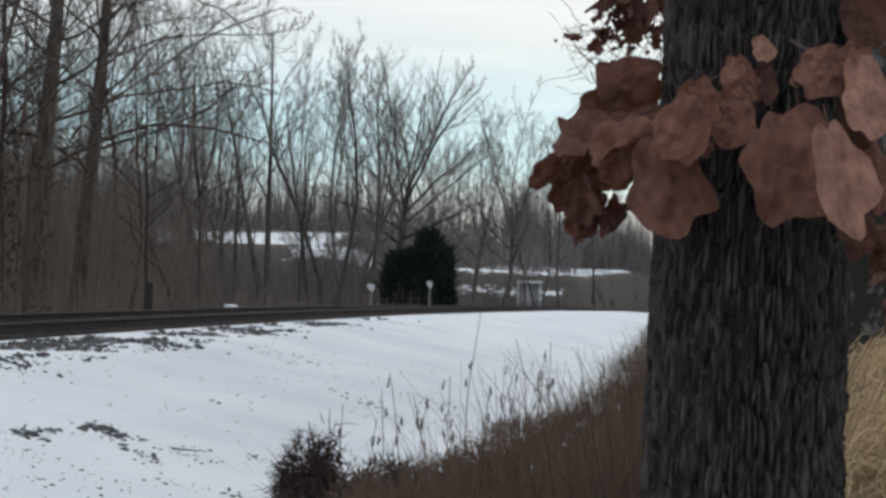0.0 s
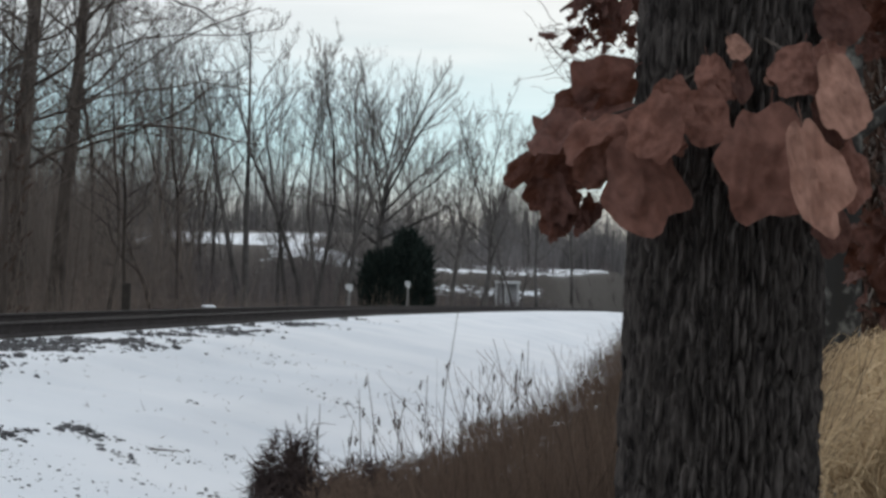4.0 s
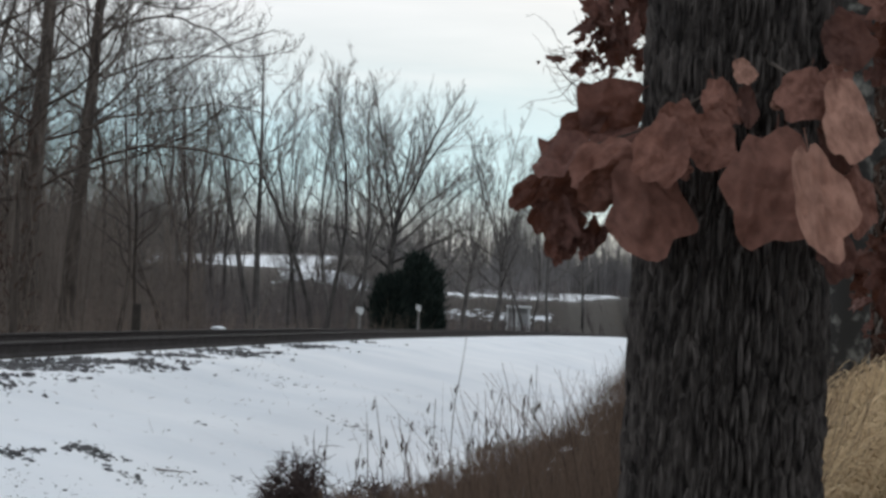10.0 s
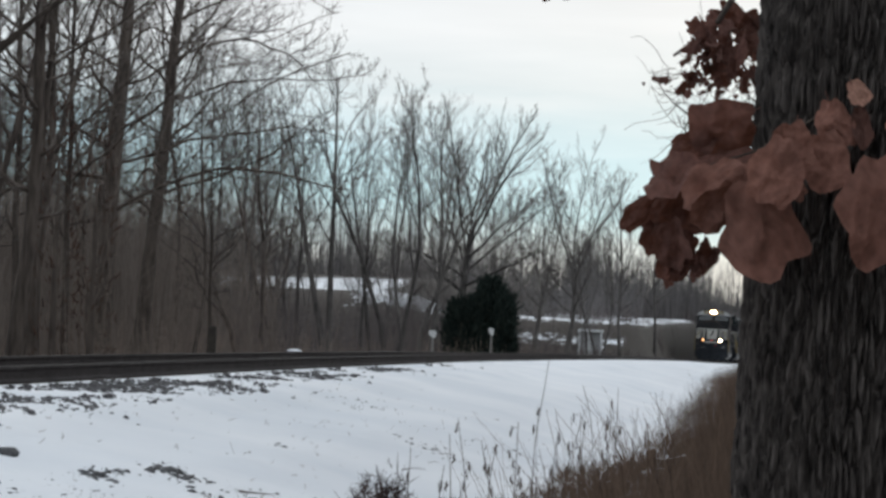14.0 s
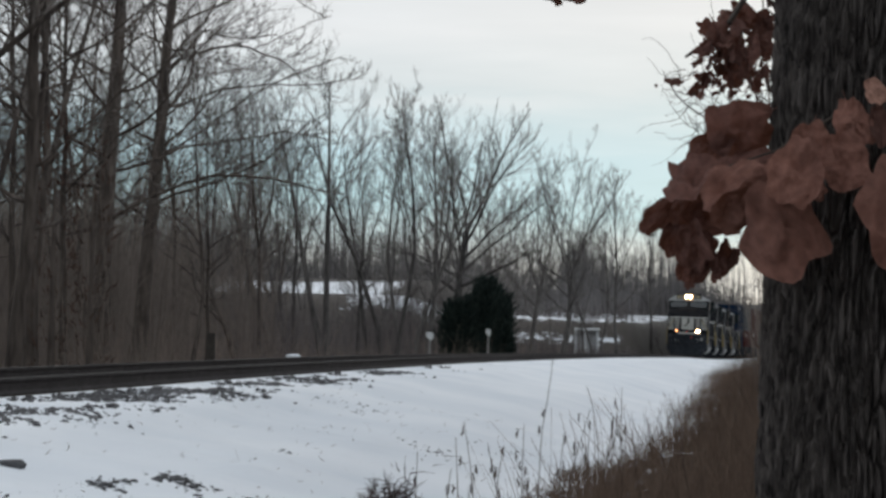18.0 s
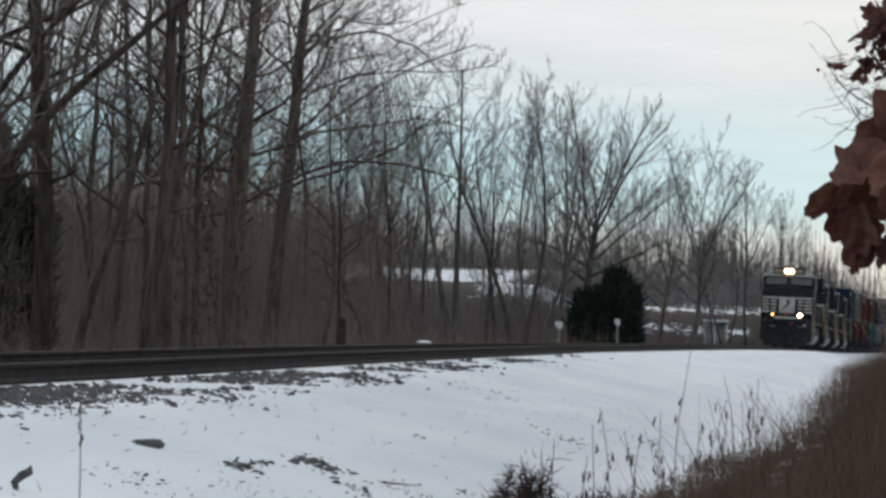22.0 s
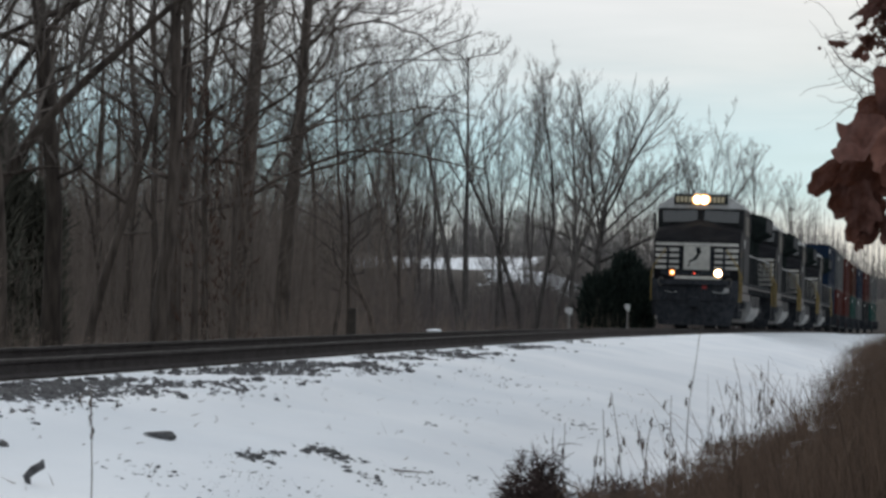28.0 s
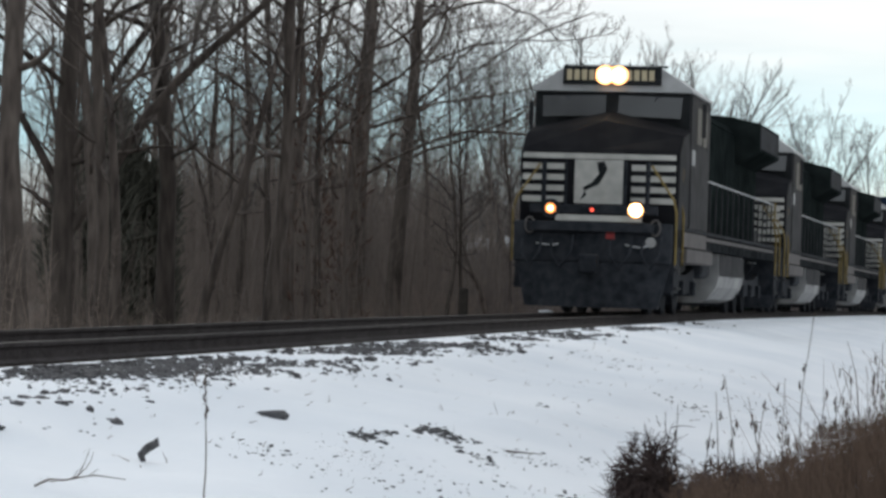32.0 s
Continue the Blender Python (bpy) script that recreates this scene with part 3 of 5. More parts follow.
    return mesh("trunk", verts, faces, True)


put("trunk", oak_trunk(), M_OAK, oak)
oak.matrix_basis = pose(0.815, 6.46, 0.0, 0, 0.8, 0)


# ---- withered oak leaves ----
def leaf_material(name, dark, light, vary=0.22):
    m = material(name, dark, light, 7.0, 0.8, bump=0.5, vary=vary, spec=0.2, bump_far=0.02)
    n, l = m.node_tree.nodes, m.node_tree.links
    b, out = n["Principled BSDF"], n["Material Output"]
    tr, mix = n.new("ShaderNodeBsdfTranslucent"), n.new("ShaderNodeMixShader")
    tr.inputs["Color"].default_value = (0.22, 0.075, 0.04, 1)
    mix.inputs["Fac"].default_value = 0.12
    l.new(b.outputs["BSDF"], mix.inputs[1])
    l.new(tr.outputs["BSDF"], mix.inputs[2])
    l.new(mix.outputs["Shader"], out.inputs["Surface"])
    return m


M_LEAF = leaf_material("withered_oak_leaf", (0.108, 0.049, 0.038), (0.245, 0.116, 0.089))
# Pale and dark copies put sky light and backlit shade into the leaf colour.
M_LEAF_PALE = leaf_material("sky_lit_withered_leaf", (0.19, 0.096, 0.073), (0.40, 0.215, 0.162), 0.08)
M_LEAF_DARK = leaf_material("backlit_dark_leaf", (0.066, 0.031, 0.026), (0.150, 0.072, 0.058))
M_BRANCH = material("thin_oak_twig", (0.035, 0.026, 0.022), (0.11, 0.085, 0.07), 30.0, 0.9, bump=0.3)


def leaf_mesh(seed, ragged=0.0):
    """A broad round-lobed leaf one long and one wide, its stalk at the origin and its tip towards -z, crumpled, with raised veins."""
    rng = random.Random(seed)
    rings, n = 9, 36
    lobes, phase = rng.choice((5, 6, 7)), rng.uniform(0, 6.3)
    curl, cup, fold = rng.uniform(-0.25, 0.3), rng.uniform(-0.25, 0.35), rng.uniform(0.05, 0.3)
    verts, faces = [(0, 0, -0.5)], []
    for i in range(1, rings + 1):
        for j in range(n):
            a = 2 * math.pi * j / n
            edge = 1 + (0.07 + 0.09 * ragged) * math.cos(lobes * a + phase) + (0.20 + 0.2 * ragged) * noise.noise(Vector((math.cos(a) * 2.6, math.sin(a) * 2.6, seed * 3.1)))
            r = i / rings * edge
            x, z = 0.5 * r * math.sin(a) * (1 - 0.18 * r * math.cos(a)), -0.5 + 0.5 * r * math.cos(a)
            y = cup * x * x * 2 + fold * abs(x) + 0.16 * curl * math.sin((z + 1) * 2.6) + 0.17 * noise.noise(Vector((x * 3.2, z * 3.2, seed))) + 0.07 * noise.noise(Vector((x * 8, z * 8, seed)))
            y += 0.012 * max(0.0, math.cos(2 * math.pi * 4.5 * (z + 0.8 * abs(x)))) ** 6 + 0.10 * curl * max(0.0, r - 0.8)
            verts.append((x, y, z))
    faces += [(0, 1 + j, 1 + (j + 1) % n) for j in range(n)]
    for i in range(rings - 1):
        for j in range(n):
            a, b = 1 + i * n + j, 1 + i * n + (j + 1) % n
            faces.append((a, a + n, b + n, b))
    tube([Vector((0, 0, 0.14)), Vector((0, 0.01, 0.05)), Vector((0, 0.012, -0.1))], [0.008, 0.008, 0.004], 4, verts, faces)
    return mesh("leaf", verts, faces, True)


LEAF_SHAPES = [leaf_mesh(40 + i) for i in range(11)]
RAGGED_SHAPES = [leaf_mesh(60 + i, 1.0) for i in range(7)]
# centre, width, length, degrees of the tip from straight down, and tone (0 dark as if backlit, 1 brown, 2 pale as if
# facing the sky)
LEAVES_SPRAY = (
    (0.536, 6.42, 0.922, 0.152, 0.152, -55, 0), (0.421, 6.30, 0.802, 0.127, 0.139, -75, 0), (0.342, 6.36, 0.723, 0.054, 0.100, -38, 0), (0.375, 6.38, 0.671, 0.059, 0.079, -15, 0),
    (0.421, 6.30, 0.657, 0.078, 0.120, 8, 0), (0.467, 6.45, 0.882, 0.078, 0.117, -60, 0), (0.508, 6.22, 0.783, 0.125, 0.162, -50, 1), (0.505, 6.18, 0.735, 0.110, 0.120, -35, 1),
    (0.809, 6.15, 0.920, 0.044, 0.106, 4, 0), (0.459, 6.36, 0.746, 0.100, 0.130, -35, 0), (0.400, 6.38, 0.735, 0.080, 0.110, -30, 0), (0.545, 6.40, 0.850, 0.100, 0.130, -70, 0),
)
LEAVES_MIDDLE = (
    (0.602, 6.12, 0.690, 0.165, 0.220, 20, 1), (0.618, 6.02, 0.806, 0.112, 0.160, -22, 1), (0.652, 6.06, 0.866, 0.095, 0.110, -10, 1), (0.729, 6.12, 0.838, 0.113, 0.133, -8, 1),
    (0.753, 6.14, 0.922, 0.081, 0.123, 18, 1), (0.798, 6.12, 0.992, 0.047, 0.071, 30, 2), (0.665, 6.07, 0.773, 0.044, 0.049, 0, 1),
)
LEAVES_FRONT = (
    (0.856, 6.06, 0.736, 0.205, 0.261, -6, 1), (0.944, 5.94, 0.704, 0.125, 0.272, 10, 2), (0.929, 6.08, 0.946, 0.112, 0.127, -12, 1), (1.015, 6.04, 0.888, 0.102, 0.209, 14, 2),
    (1.052, 6.10, 0.721, 0.078, 0.152, 10, 1), (0.996, 6.12, 0.828, 0.057, 0.133, 24, 0), (0.872, 6.10, 0.924, 0.029, 0.042, -50, 2), (0.999, 6.14, 0.971, 0.086, 0.086, -20, 1),
    (1.025, 6.20, 0.610, 0.080, 0.130, 8, 0), (1.045, 6.30, 1.085, 0.110, 0.140, 20, 0), (0.981, 6.34, 1.112, 0.100, 0.120, -30, 0),
)
LEAVES_TIPS = (
    (0.439, 6.34, 0.608, 0.043, 0.074, -8, 0), (0.463, 6.34, 0.632, 0.038, 0.064, 12, 0), (0.486, 6.34, 0.610, 0.036, 0.056, -14, 0), (0.451, 6.34, 0.666, 0.046, 0.069, 20, 0),
    (0.495, 6.34, 0.648, 0.038, 0.059, 6, 0), (0.475, 6.34, 0.596, 0.031, 0.051, 0, 0), (0.514, 6.34, 0.630, 0.033, 0.051, -20, 0), (0.407, 6.34, 0.609, 0.043, 0.066, -10, 0),
)
LEAVES_HIGH = (
    (0.571, 7.400, 1.195, 0.118, -30), (0.616, 7.400, 1.181, 0.118, 20), (0.550, 7.400, 1.135, 0.096, -10), (0.624, 7.300, 1.142, 0.088, 10),
    (0.637, 7.300, 1.202, 0.131, -10), (0.595, 7.400, 1.114, 0.059, 0), (0.518, 7.400, 1.216, 0.089, -60), (0.514, 7.400, 1.092, 0.044, 0),
    (0.562, 7.400, 1.254, 0.133, 30), (0.669, 7.500, 1.132, 0.060, 10), (0.598, 7.400, 1.285, 0.163, -20),
)
LEAVES_BACK = (
    (1.303, 7.200, 1.266, 0.216, 10), (1.395, 7.300, 1.237, 0.234, -20), (1.262, 7.200, 1.192, 0.158, 30), (1.400, 7.400, 1.172, 0.178, 5),
    (1.265, 7.000, 0.605, 0.190, -10), (1.372, 7.200, 0.584, 0.215, 15), (1.394, 7.100, 0.670, 0.190, -25), (1.330, 7.200, 0.524, 0.180, 5),
    (1.257, 7.100, 1.268, 0.170, -15), (1.471, 7.300, 1.196, 0.233, 0), (1.502, 7.200, 0.618, 0.214, 10),
)
LEAVES_OVERHEAD = (
    (0.108, 7.000, 1.298, 0.098, 80), (0.165, 7.000, 1.308, 0.112, 100), (0.143, 7.000, 1.339, 0.126, 60),
)


oak_inverse = oak.matrix_basis.inverted()
rng = random.Random(21)


LEAF_TONES = (M_LEAF_DARK, M_LEAF, M_LEAF_PALE)
TONED = {}


def toned_leaf(shape, tone):
    """A leaf shape in one of the three tones, its mesh shared by all leaves alike."""
    if (shape.name, tone) not in TONED:
        TONED[shape.name, tone] = shape.copy()
    return TONED[shape.name, tone]


def hang_leaf(x, y, z, wide, long, tip, tone, wild, shapes=LEAF_SHAPES):
    """A leaf about a centre, its tip that many degrees from straight down."""
    turn = Euler((rng.gauss((-0.12, -0.15, -0.45)[tone] if wild < 0.2 else 0.0, wild), radians(-tip), rng.gauss(0, wild * 1.1)), "ZXY").to_matrix().to_4x4()
    if rng.random() < 0.5:
        turn = turn @ Matrix.Rotation(math.pi, 4, "Z")
    m = Matrix.Translation((x, y, z)) @ turn @ Matrix.Diagonal((wide * 1.06, (wide + long) * (0.40 if wild < 0.2 else 0.5), long, 1)) @ Matrix.Translation((0, 0, 0.5))
    ob = put("leaf", toned_leaf(shapes[rng.randrange(len(shapes))], tone), LEAF_TONES[tone], oak)
    ob.matrix_basis = oak_inverse @ m
    return ob


for row, wild in ((LEAVES_SPRAY, 0.28), (LEAVES_MIDDLE, 0.08), (LEAVES_FRONT, 0.08), (LEAVES_TIPS, 0.5)):
    for x, y, z, wide, long, tip, tone in row:
        hang_leaf(x, y, z, wide, long, tip, tone, wild)
for row in (LEAVES_HIGH, LEAVES_BACK, LEAVES_OVERHEAD):
    for x, y, z, size, tip in row:
        hang_leaf(x, y, z, size * 0.50, size * 0.70, tip, 1 if row is LEAVES_BACK and z > 1 else 0, 0.8, RAGGED_SHAPES)
# smaller leaves fill the sprays
for spots, extra, reach in ((LEAVES_HIGH, 70, 0.045), (LEAVES_BACK, 80, 0.09)):
    for _ in range(extra):
        x, y, z, size, tip = spots[rng.randrange(len(spots))]
        size *= rng.uniform(0.28, 0.62)
        hang_leaf(x + rng.gauss(0, reach), y + abs(rng.gauss(0.06, 0.06)), z + rng.gauss(0, reach * 0.7), size * 0.75, size * 0.95, tip + rng.gauss(0, 40), 0, 0.9, RAGGED_SHAPES)
for x, y, z, wide, long, tip, tone in LEAVES_TIPS:
    for _ in range(3):
        hang_leaf(x + rng.gauss(0, 0.02), y + 0.03, z + rng.gauss(0, 0.02), wide * 0.5, long * 0.5, tip + rng.gauss(0, 40), 0, 0.8, RAGGED_SHAPES)


def twig_part(name, points, r0, r1, parent, sides=5):
    v, f = [], []
    pts = [Vector(p) for p in points]
    tube(pts, [r0 + (r1 - r0) * i / (len(pts) - 1) for i in range(len(pts))], sides, v, f)
    ob = put(name, mesh(name, v, f, True), M_BRANCH, parent)
    ob.matrix_basis = oak_inverse
    return ob


twig_part("branch", ((0.80, 6.3, 1.0), (0.70, 6.24, 0.93), (0.60, 6.30, 0.87), (0.48, 6.36, 0.83), (0.35, 6.45, 0.75)), 0.0035, 0.002, oak)
twig_part("branch", ((0.84, 6.3, 1.05), (0.92, 6.15, 0.98), (1.00, 6.1, 0.90), (1.10, 6.1, 0.84)), 0.005, 0.002, oak)
twig_part("branch", ((0.75, 6.6, 1.6), (0.66, 7.0, 1.42), (0.58, 7.4, 1.27), (0.48, 7.5, 1.2)), 0.014, 0.004, oak)
twig_part("branch", ((0.80, 6.4, 1.9), (0.4, 6.7, 1.62), (0.02, 7.0, 1.44), (-0.12, 7.0, 1.37)), 0.016, 0.004, oak)
# bare drooping twigs against the sky
for k, (x, z) in enumerate(((0.38, 1.16), (0.46, 1.05), (0.53, 1.12), (0.60, 1.20))):
    p = Vector((x + 0.30, 8.0, z - 0.10))
    pts, rr = grow(p, Vector((-1, 0, -0.5)), 0.30, 0.0026, 0.001, 8, 0.10, 0.22, rng)
    twig_part("twig", pts, 0.0032, 0.0012, oak, 4)
for _ in range(170):
    p = Vector((rng.uniform(0.48, 0.82), rng.uniform(7.3, 8.0), rng.uniform(0.95, 1.22)))
    if p.x + 0.6 * (p.z - 0.95) < 0.58:
        continue
    pts, rr = grow(p, Vector((rng.uniform(-1, 0.3), 0, rng.uniform(-0.8, 0.5))), rng.uniform(0.08, 0.20), 0.0018, 0.0008, 6, 0.4, 0.05, rng)
    twig_part("twig", pts, 0.0013, 0.0006, oak, 3)


# ---- stems and blades in one mesh ----
def stems(name, base, top, radius, bend, mat, label, category, levels=4, sides=3, seed=0, thing=None, arch=False):
    """Many thin tapered stems from base to top points, each bowed sideways, as one mesh."""
    r = np.random.RandomState(seed)
    base, top = np.asarray(base, float), np.asarray(top, float)
    n = len(base)
    t = np.linspace(0, 1, levels)
    d = top - base
    side = np.array([0, 0, 1.0]) * (d * d).sum(1, keepdims=True) - d * d[:, 2:] if arch else np.cross(d, r.normal(size=(n, 3)))
    side /= np.linalg.norm(side, axis=1, keepdims=True) + 1e-9
    other = np.cross(d, side)
    other /= np.linalg.norm(other, axis=1, keepdims=True) + 1e-9
    mid = base[:, None] + d[:, None] * t[None, :, None] + side[:, None] * (bend[:, None] * np.sin(np.pi * t)[None])[:, :, None]
    rad = radius[:, None] * (1 - 0.75 * t)[None]
    ang = 2 * np.pi * np.arange(sides) / sides
    ring = side[:, None, None] * np.cos(ang)[None, None, :, None] + other[:, None, None] * np.sin(ang)[None, None, :, None]
    verts = (mid[:, :, None] + ring * rad[:, :, None, None]).reshape(-1, 3)
    k = np.arange(sides)
    quad = np.stack([k, (k + 1) % sides, sides + (k + 1) % sides, sides + k], -1)
    quads = (quad[None] + sides * np.arange(levels - 1)[:, None, None]).reshape(-1, 4)
    faces = (quads[None] + (sides * levels * np.arange(n))[:, None, None]).reshape(-1, 4)
    me = bpy.data.meshes.new(name)
    me.vertices.add(len(verts))
    me.vertices.foreach_set("co", verts.astype(np.float32).ravel())
    me.loops.add(faces.size)
    me.loops.foreach_set("vertex_index", faces.astype(np.int32).ravel())
    me.polygons.add(len(faces))
    me.polygons.foreach_set("loop_start", np.arange(0, faces.size, 4, dtype=np.int32))
    me.update(calc_edges=True)
    if thing is not None:
        return put(name, me, mat, thing, label)
    return tagged(put(name, me, mat), label, category, kind="stuff")


def island_material(name, colours, rough=0.9):
    """Stems whose colour changes from one to the next."""
    m = bpy.data.materials.new(name)
    m.use_nodes = True
    n, l = m.node_tree.nodes, m.node_tree.links
    b, geo, ramp = n["Principled BSDF"], n.new("ShaderNodeNewGeometry"), n.new("ShaderNodeValToRGB")
    els = ramp.color_ramp.elements
    for i, c in enumerate(colours):
        e = els[i] if i < 2 else els.new(0.5)
        e.position, e.color = i / (len(colours) - 1), (*c, 1)
    tex, hsv, rng_ = n.new("ShaderNodeTexNoise"), n.new("ShaderNodeHueSaturation"), n.new("ShaderNodeMapRange")
    tex.inputs["Scale"].default_value = 1.3
    l.new(geo.outputs["Position"], tex.inputs["Vector"])
    rng_.inputs["To Min"].default_value, rng_.inputs["To Max"].default_value = 0.6, 1.4
    l.new(tex.outputs["Fac"], rng_.inputs["Value"])
    l.new(geo.outputs["Random Per Island"], ramp.inputs["Fac"])
    l.new(ramp.outputs["Color"], hsv.inputs["Color"])
    l.new(rng_.outputs["Result"], hsv.inputs["Value"])
    l.new(hsv.outputs["Color"], b.inputs["Base Color"])
    b.inputs["Roughness"].default_value = rough
    b.inputs["Specular IOR Level"].default_value = 0.15
    return m


M_WEED = island_material("dead_weed_stems", ((0.044, 0.030, 0.024), (0.156, 0.106, 0.078), (0.090, 0.059, 0.045), (0.116, 0.079, 0.059)))
M_STRAW = island_material("pale_straw_grass", ((0.32, 0.215, 0.120), (0.66, 0.485, 0.300), (0.49, 0.345, 0.200)))
M_THICKET = island_material("thicket_stems", ((0.132, 0.109, 0.096), (0.230, 0.190, 0.166), (0.180, 0.148, 0.130)))
M_SCRUB = island_material("trackside_scrub", ((0.190, 0.148, 0.125), (0.305, 0.242, 0.204), (0.245, 0.193, 0.163)))
# Far stem greys are lifted to put distance haze into the colour.
M_FARBRUSH = island_material("far_brush_stems", ((0.062, 0.053, 0.054), (0.19, 0.163, 0.160), (0.12, 0.103, 0.102)))
M_FAR = island_material("far_wood_stems", ((0.092, 0.085, 0.085), (0.21, 0.194, 0.193), (0.146, 0.135, 0.134)))


def scatter(n, seed, u0, u1, y0, y1, s0, s1, power=1.0, clump=0.0):
    """Spots between two bearings and two distances, kept to a strip along the track; clump: spread of the clumps they gather in."""
    r = np.random.RandomState(seed)
    y = y0 + (y1 - y0) * r.rand(n) ** power
    x = (u0 + (u1 - u0) * r.rand(n)) * y
    if clump:
        k = r.randint(0, max(n // 34, 1), n)
        x, y = x[k] + clump * r.normal(size=n), y[k] + clump * r.normal(size=n)
    s = x - track_x(y)
    keep = (s > s0) & (s < s1)
    return x[keep], y[keep], r


def thicket(name, x, y, r, h0, h1, thick, lean, twigs, mat, label, reach=0.35, levels=4, category="thicket"):
    """Upright stems with side twigs."""
    n = len(x)
    z = land(x, y) - 0.05
    h = h0 + (h1 - h0) * r.rand(n) ** 1.5
    h = h * np.clip(0.75 + 0.5 * bumps(x * 0.45, y * 0.3), 0.35, 1.3)
    base = np.stack([x, y, z], -1)
    top = base + np.stack([lean * h * r.normal(size=n), lean * h * r.normal(size=n), h], -1)
    pieces = [(base, top, thick * (0.5 + r.rand(n)) * (h / h1) ** 0.5, 0.08 * h * r.normal(size=n))]
    for _ in range(twigs):
        f = 0.2 + 0.75 * r.rand(n)
        b = base + (top - base) * f[:, None]
        l = reach * h * (1.1 - f) * (0.4 + r.rand(n))
        w = r.normal(size=(n, 3)) * (0.7, 0.7, 0.3) + (0, 0, 0.75)
        w /= np.linalg.norm(w, axis=1, keepdims=True)
        pieces.append((b, b + w * l[:, None], np.maximum(thick * 0.35 * (0.4 + r.rand(n)), 0.0035), 0.08 * l * r.normal(size=n)))
    return stems(name, *(np.concatenate([p[i] for p in pieces]) for i in range(4)), mat, label, category, levels)


def bank_edge(y):
    """Where the dead weeds of the near bank begin, across from the track."""
    return 7.18 - 0.05 * smooth(22, 32, y) - 0.70 * smooth(32, 60, y) - 1.15 * smooth(60, 115, y)


x, y, r = scatter(3600, 1, -0.34, -0.075, 40, 150, -60, -6.0)
thicket("woodland_thicket", x, y, r, 1.4, 6.6, 0.015, 0.14, 10, M_THICKET, "dense leafless saplings in the wood beside the track", 0.3)
x, y, r = scatter(1500, 79, -0.34, -0.10, 75, 165, -80, -9.0)
thicket("pole_thicket", x, y, r, 3.5, 9.5, 0.020, 0.07, 10, M_THICKET, "close-grown thin leafless poles deep in the wood", 0.22)
x, y, r = scatter(2600, 101, -0.20, -0.078, 78, 118, -60, -9.0)
thicket("sapling_thicket", x, y, r, 2.2, 7.4, 0.015, 0.13, 12, M_THICKET, "dense brown leafless saplings behind the big trees", 0.28)
x, y, r = scatter(5200, 2, -0.10, 0.04, 80, 185, -40, -7.4, 1.0, 0.7)
thicket("brushwood", x, y, r, 0.8, 4.4, 0.013, 0.15, 9, M_FARBRUSH, "low leafless brushwood behind the track", 0.35)
x, y, r = scatter(15000, 3, -0.34, 0.05, 24, 170, -13, -3.6, 1.3)
thicket("trackside_scrub", x, y, r, 0.35, 1.8, 0.0055, 0.24, 7, M_SCRUB, "brown dead scrub along the far side of the track", 0.4)
x, y, r = scatter(7000, 4, -0.17, 0.02, 176, 239, -70, -4.0, 1.0, 1.0)
thicket("far_brush", x, y, r, 0.8, 2.5, 0.018, 0.14, 7, M_FARBRUSH, "grey leafless brush on the far slope", 0.35, 2)
x, y, r = scatter(6500, 19, -0.03, 0.11, 195, 237, -26, -3.4, 1.0, 0.8)
thicket("slope_brush", x, y, r, 0.4, 1.9, 0.018, 0.14, 6, M_FARBRUSH, "low dark brush in front of the far snow", 0.4, 2)
x, y, r = scatter(2000, 29, -0.17, 0.08, 236, 268, -70, -6)
thicket("snow_brush", x, y, r, 0.3, 1.6, 0.018, 0.14, 6, M_FARBRUSH, "sparse brush standing in the far snow", 0.4, 2)
x, y, r = scatter(5000, 39, 0.04, 0.2, 225, 420, 5, 70, 1.0, 1.2)
thicket("hill_brush", x, y, r, 0.8, 3.2, 0.022, 0.12, 7, M_FARBRUSH, "brown leafless brush on the hill beyond the bend", 0.35, 2)
x, y, r = scatter(9000, 49, 0.0, 0.095, 160, 345, -6.4, -3.0, 1.0, 0.5)
thicket("cutting_brush", x, y, r, 0.4, 1.9, 0.026, 0.15, 6, M_FARBRUSH, "low brown brush on the side of the cutting", 0.4, 2)
x, y, r = scatter(2000, 59, -0.2, -0.068, 278, 400, -130, -20)
thicket("tall_far_woods", x, y, r, 5.0, 11.5, 0.06, 0.05, 10, M_FAR, "taller grey leafless woods behind the far field", 0.25, 2, "woods")
x, y, r = scatter(3200, 69, 0.025, 0.105, 342, 460, -60, -5)
thicket("bend_woods", x, y, r, 3.5, 9.5, 0.07, 0.05, 9, M_FAR, "grey leafless woods beyond the bend of the track", 0.3, 2, "woods")
x, y, r = scatter(9500, 5, -0.2, 0.2, 278, 420, -130, 90, 1.4)
s = x - track_x(y)
keep = (np.abs(s) > 5) & ((s > 0) | (s < -11) | (y > 342))
x, y = x[keep], y[keep]
r = np.random.RandomState(55)
thicket("far_woods", x, y, r, 2.2, 8.0, 0.05, 0.06, 10, M_FAR, "grey leafless woods on the skyline", 0.28, 2, "woods")
x, y, r = scatter(2600, 6, 0.125, 0.30, 24, 100, 8.5, 60)
thicket("right_thicket", x, y, r, 1.5, 9.0, 0.024, 0.06, 9, M_THICKET, "dark leafless thicket beyond the straw grass", 0.14)

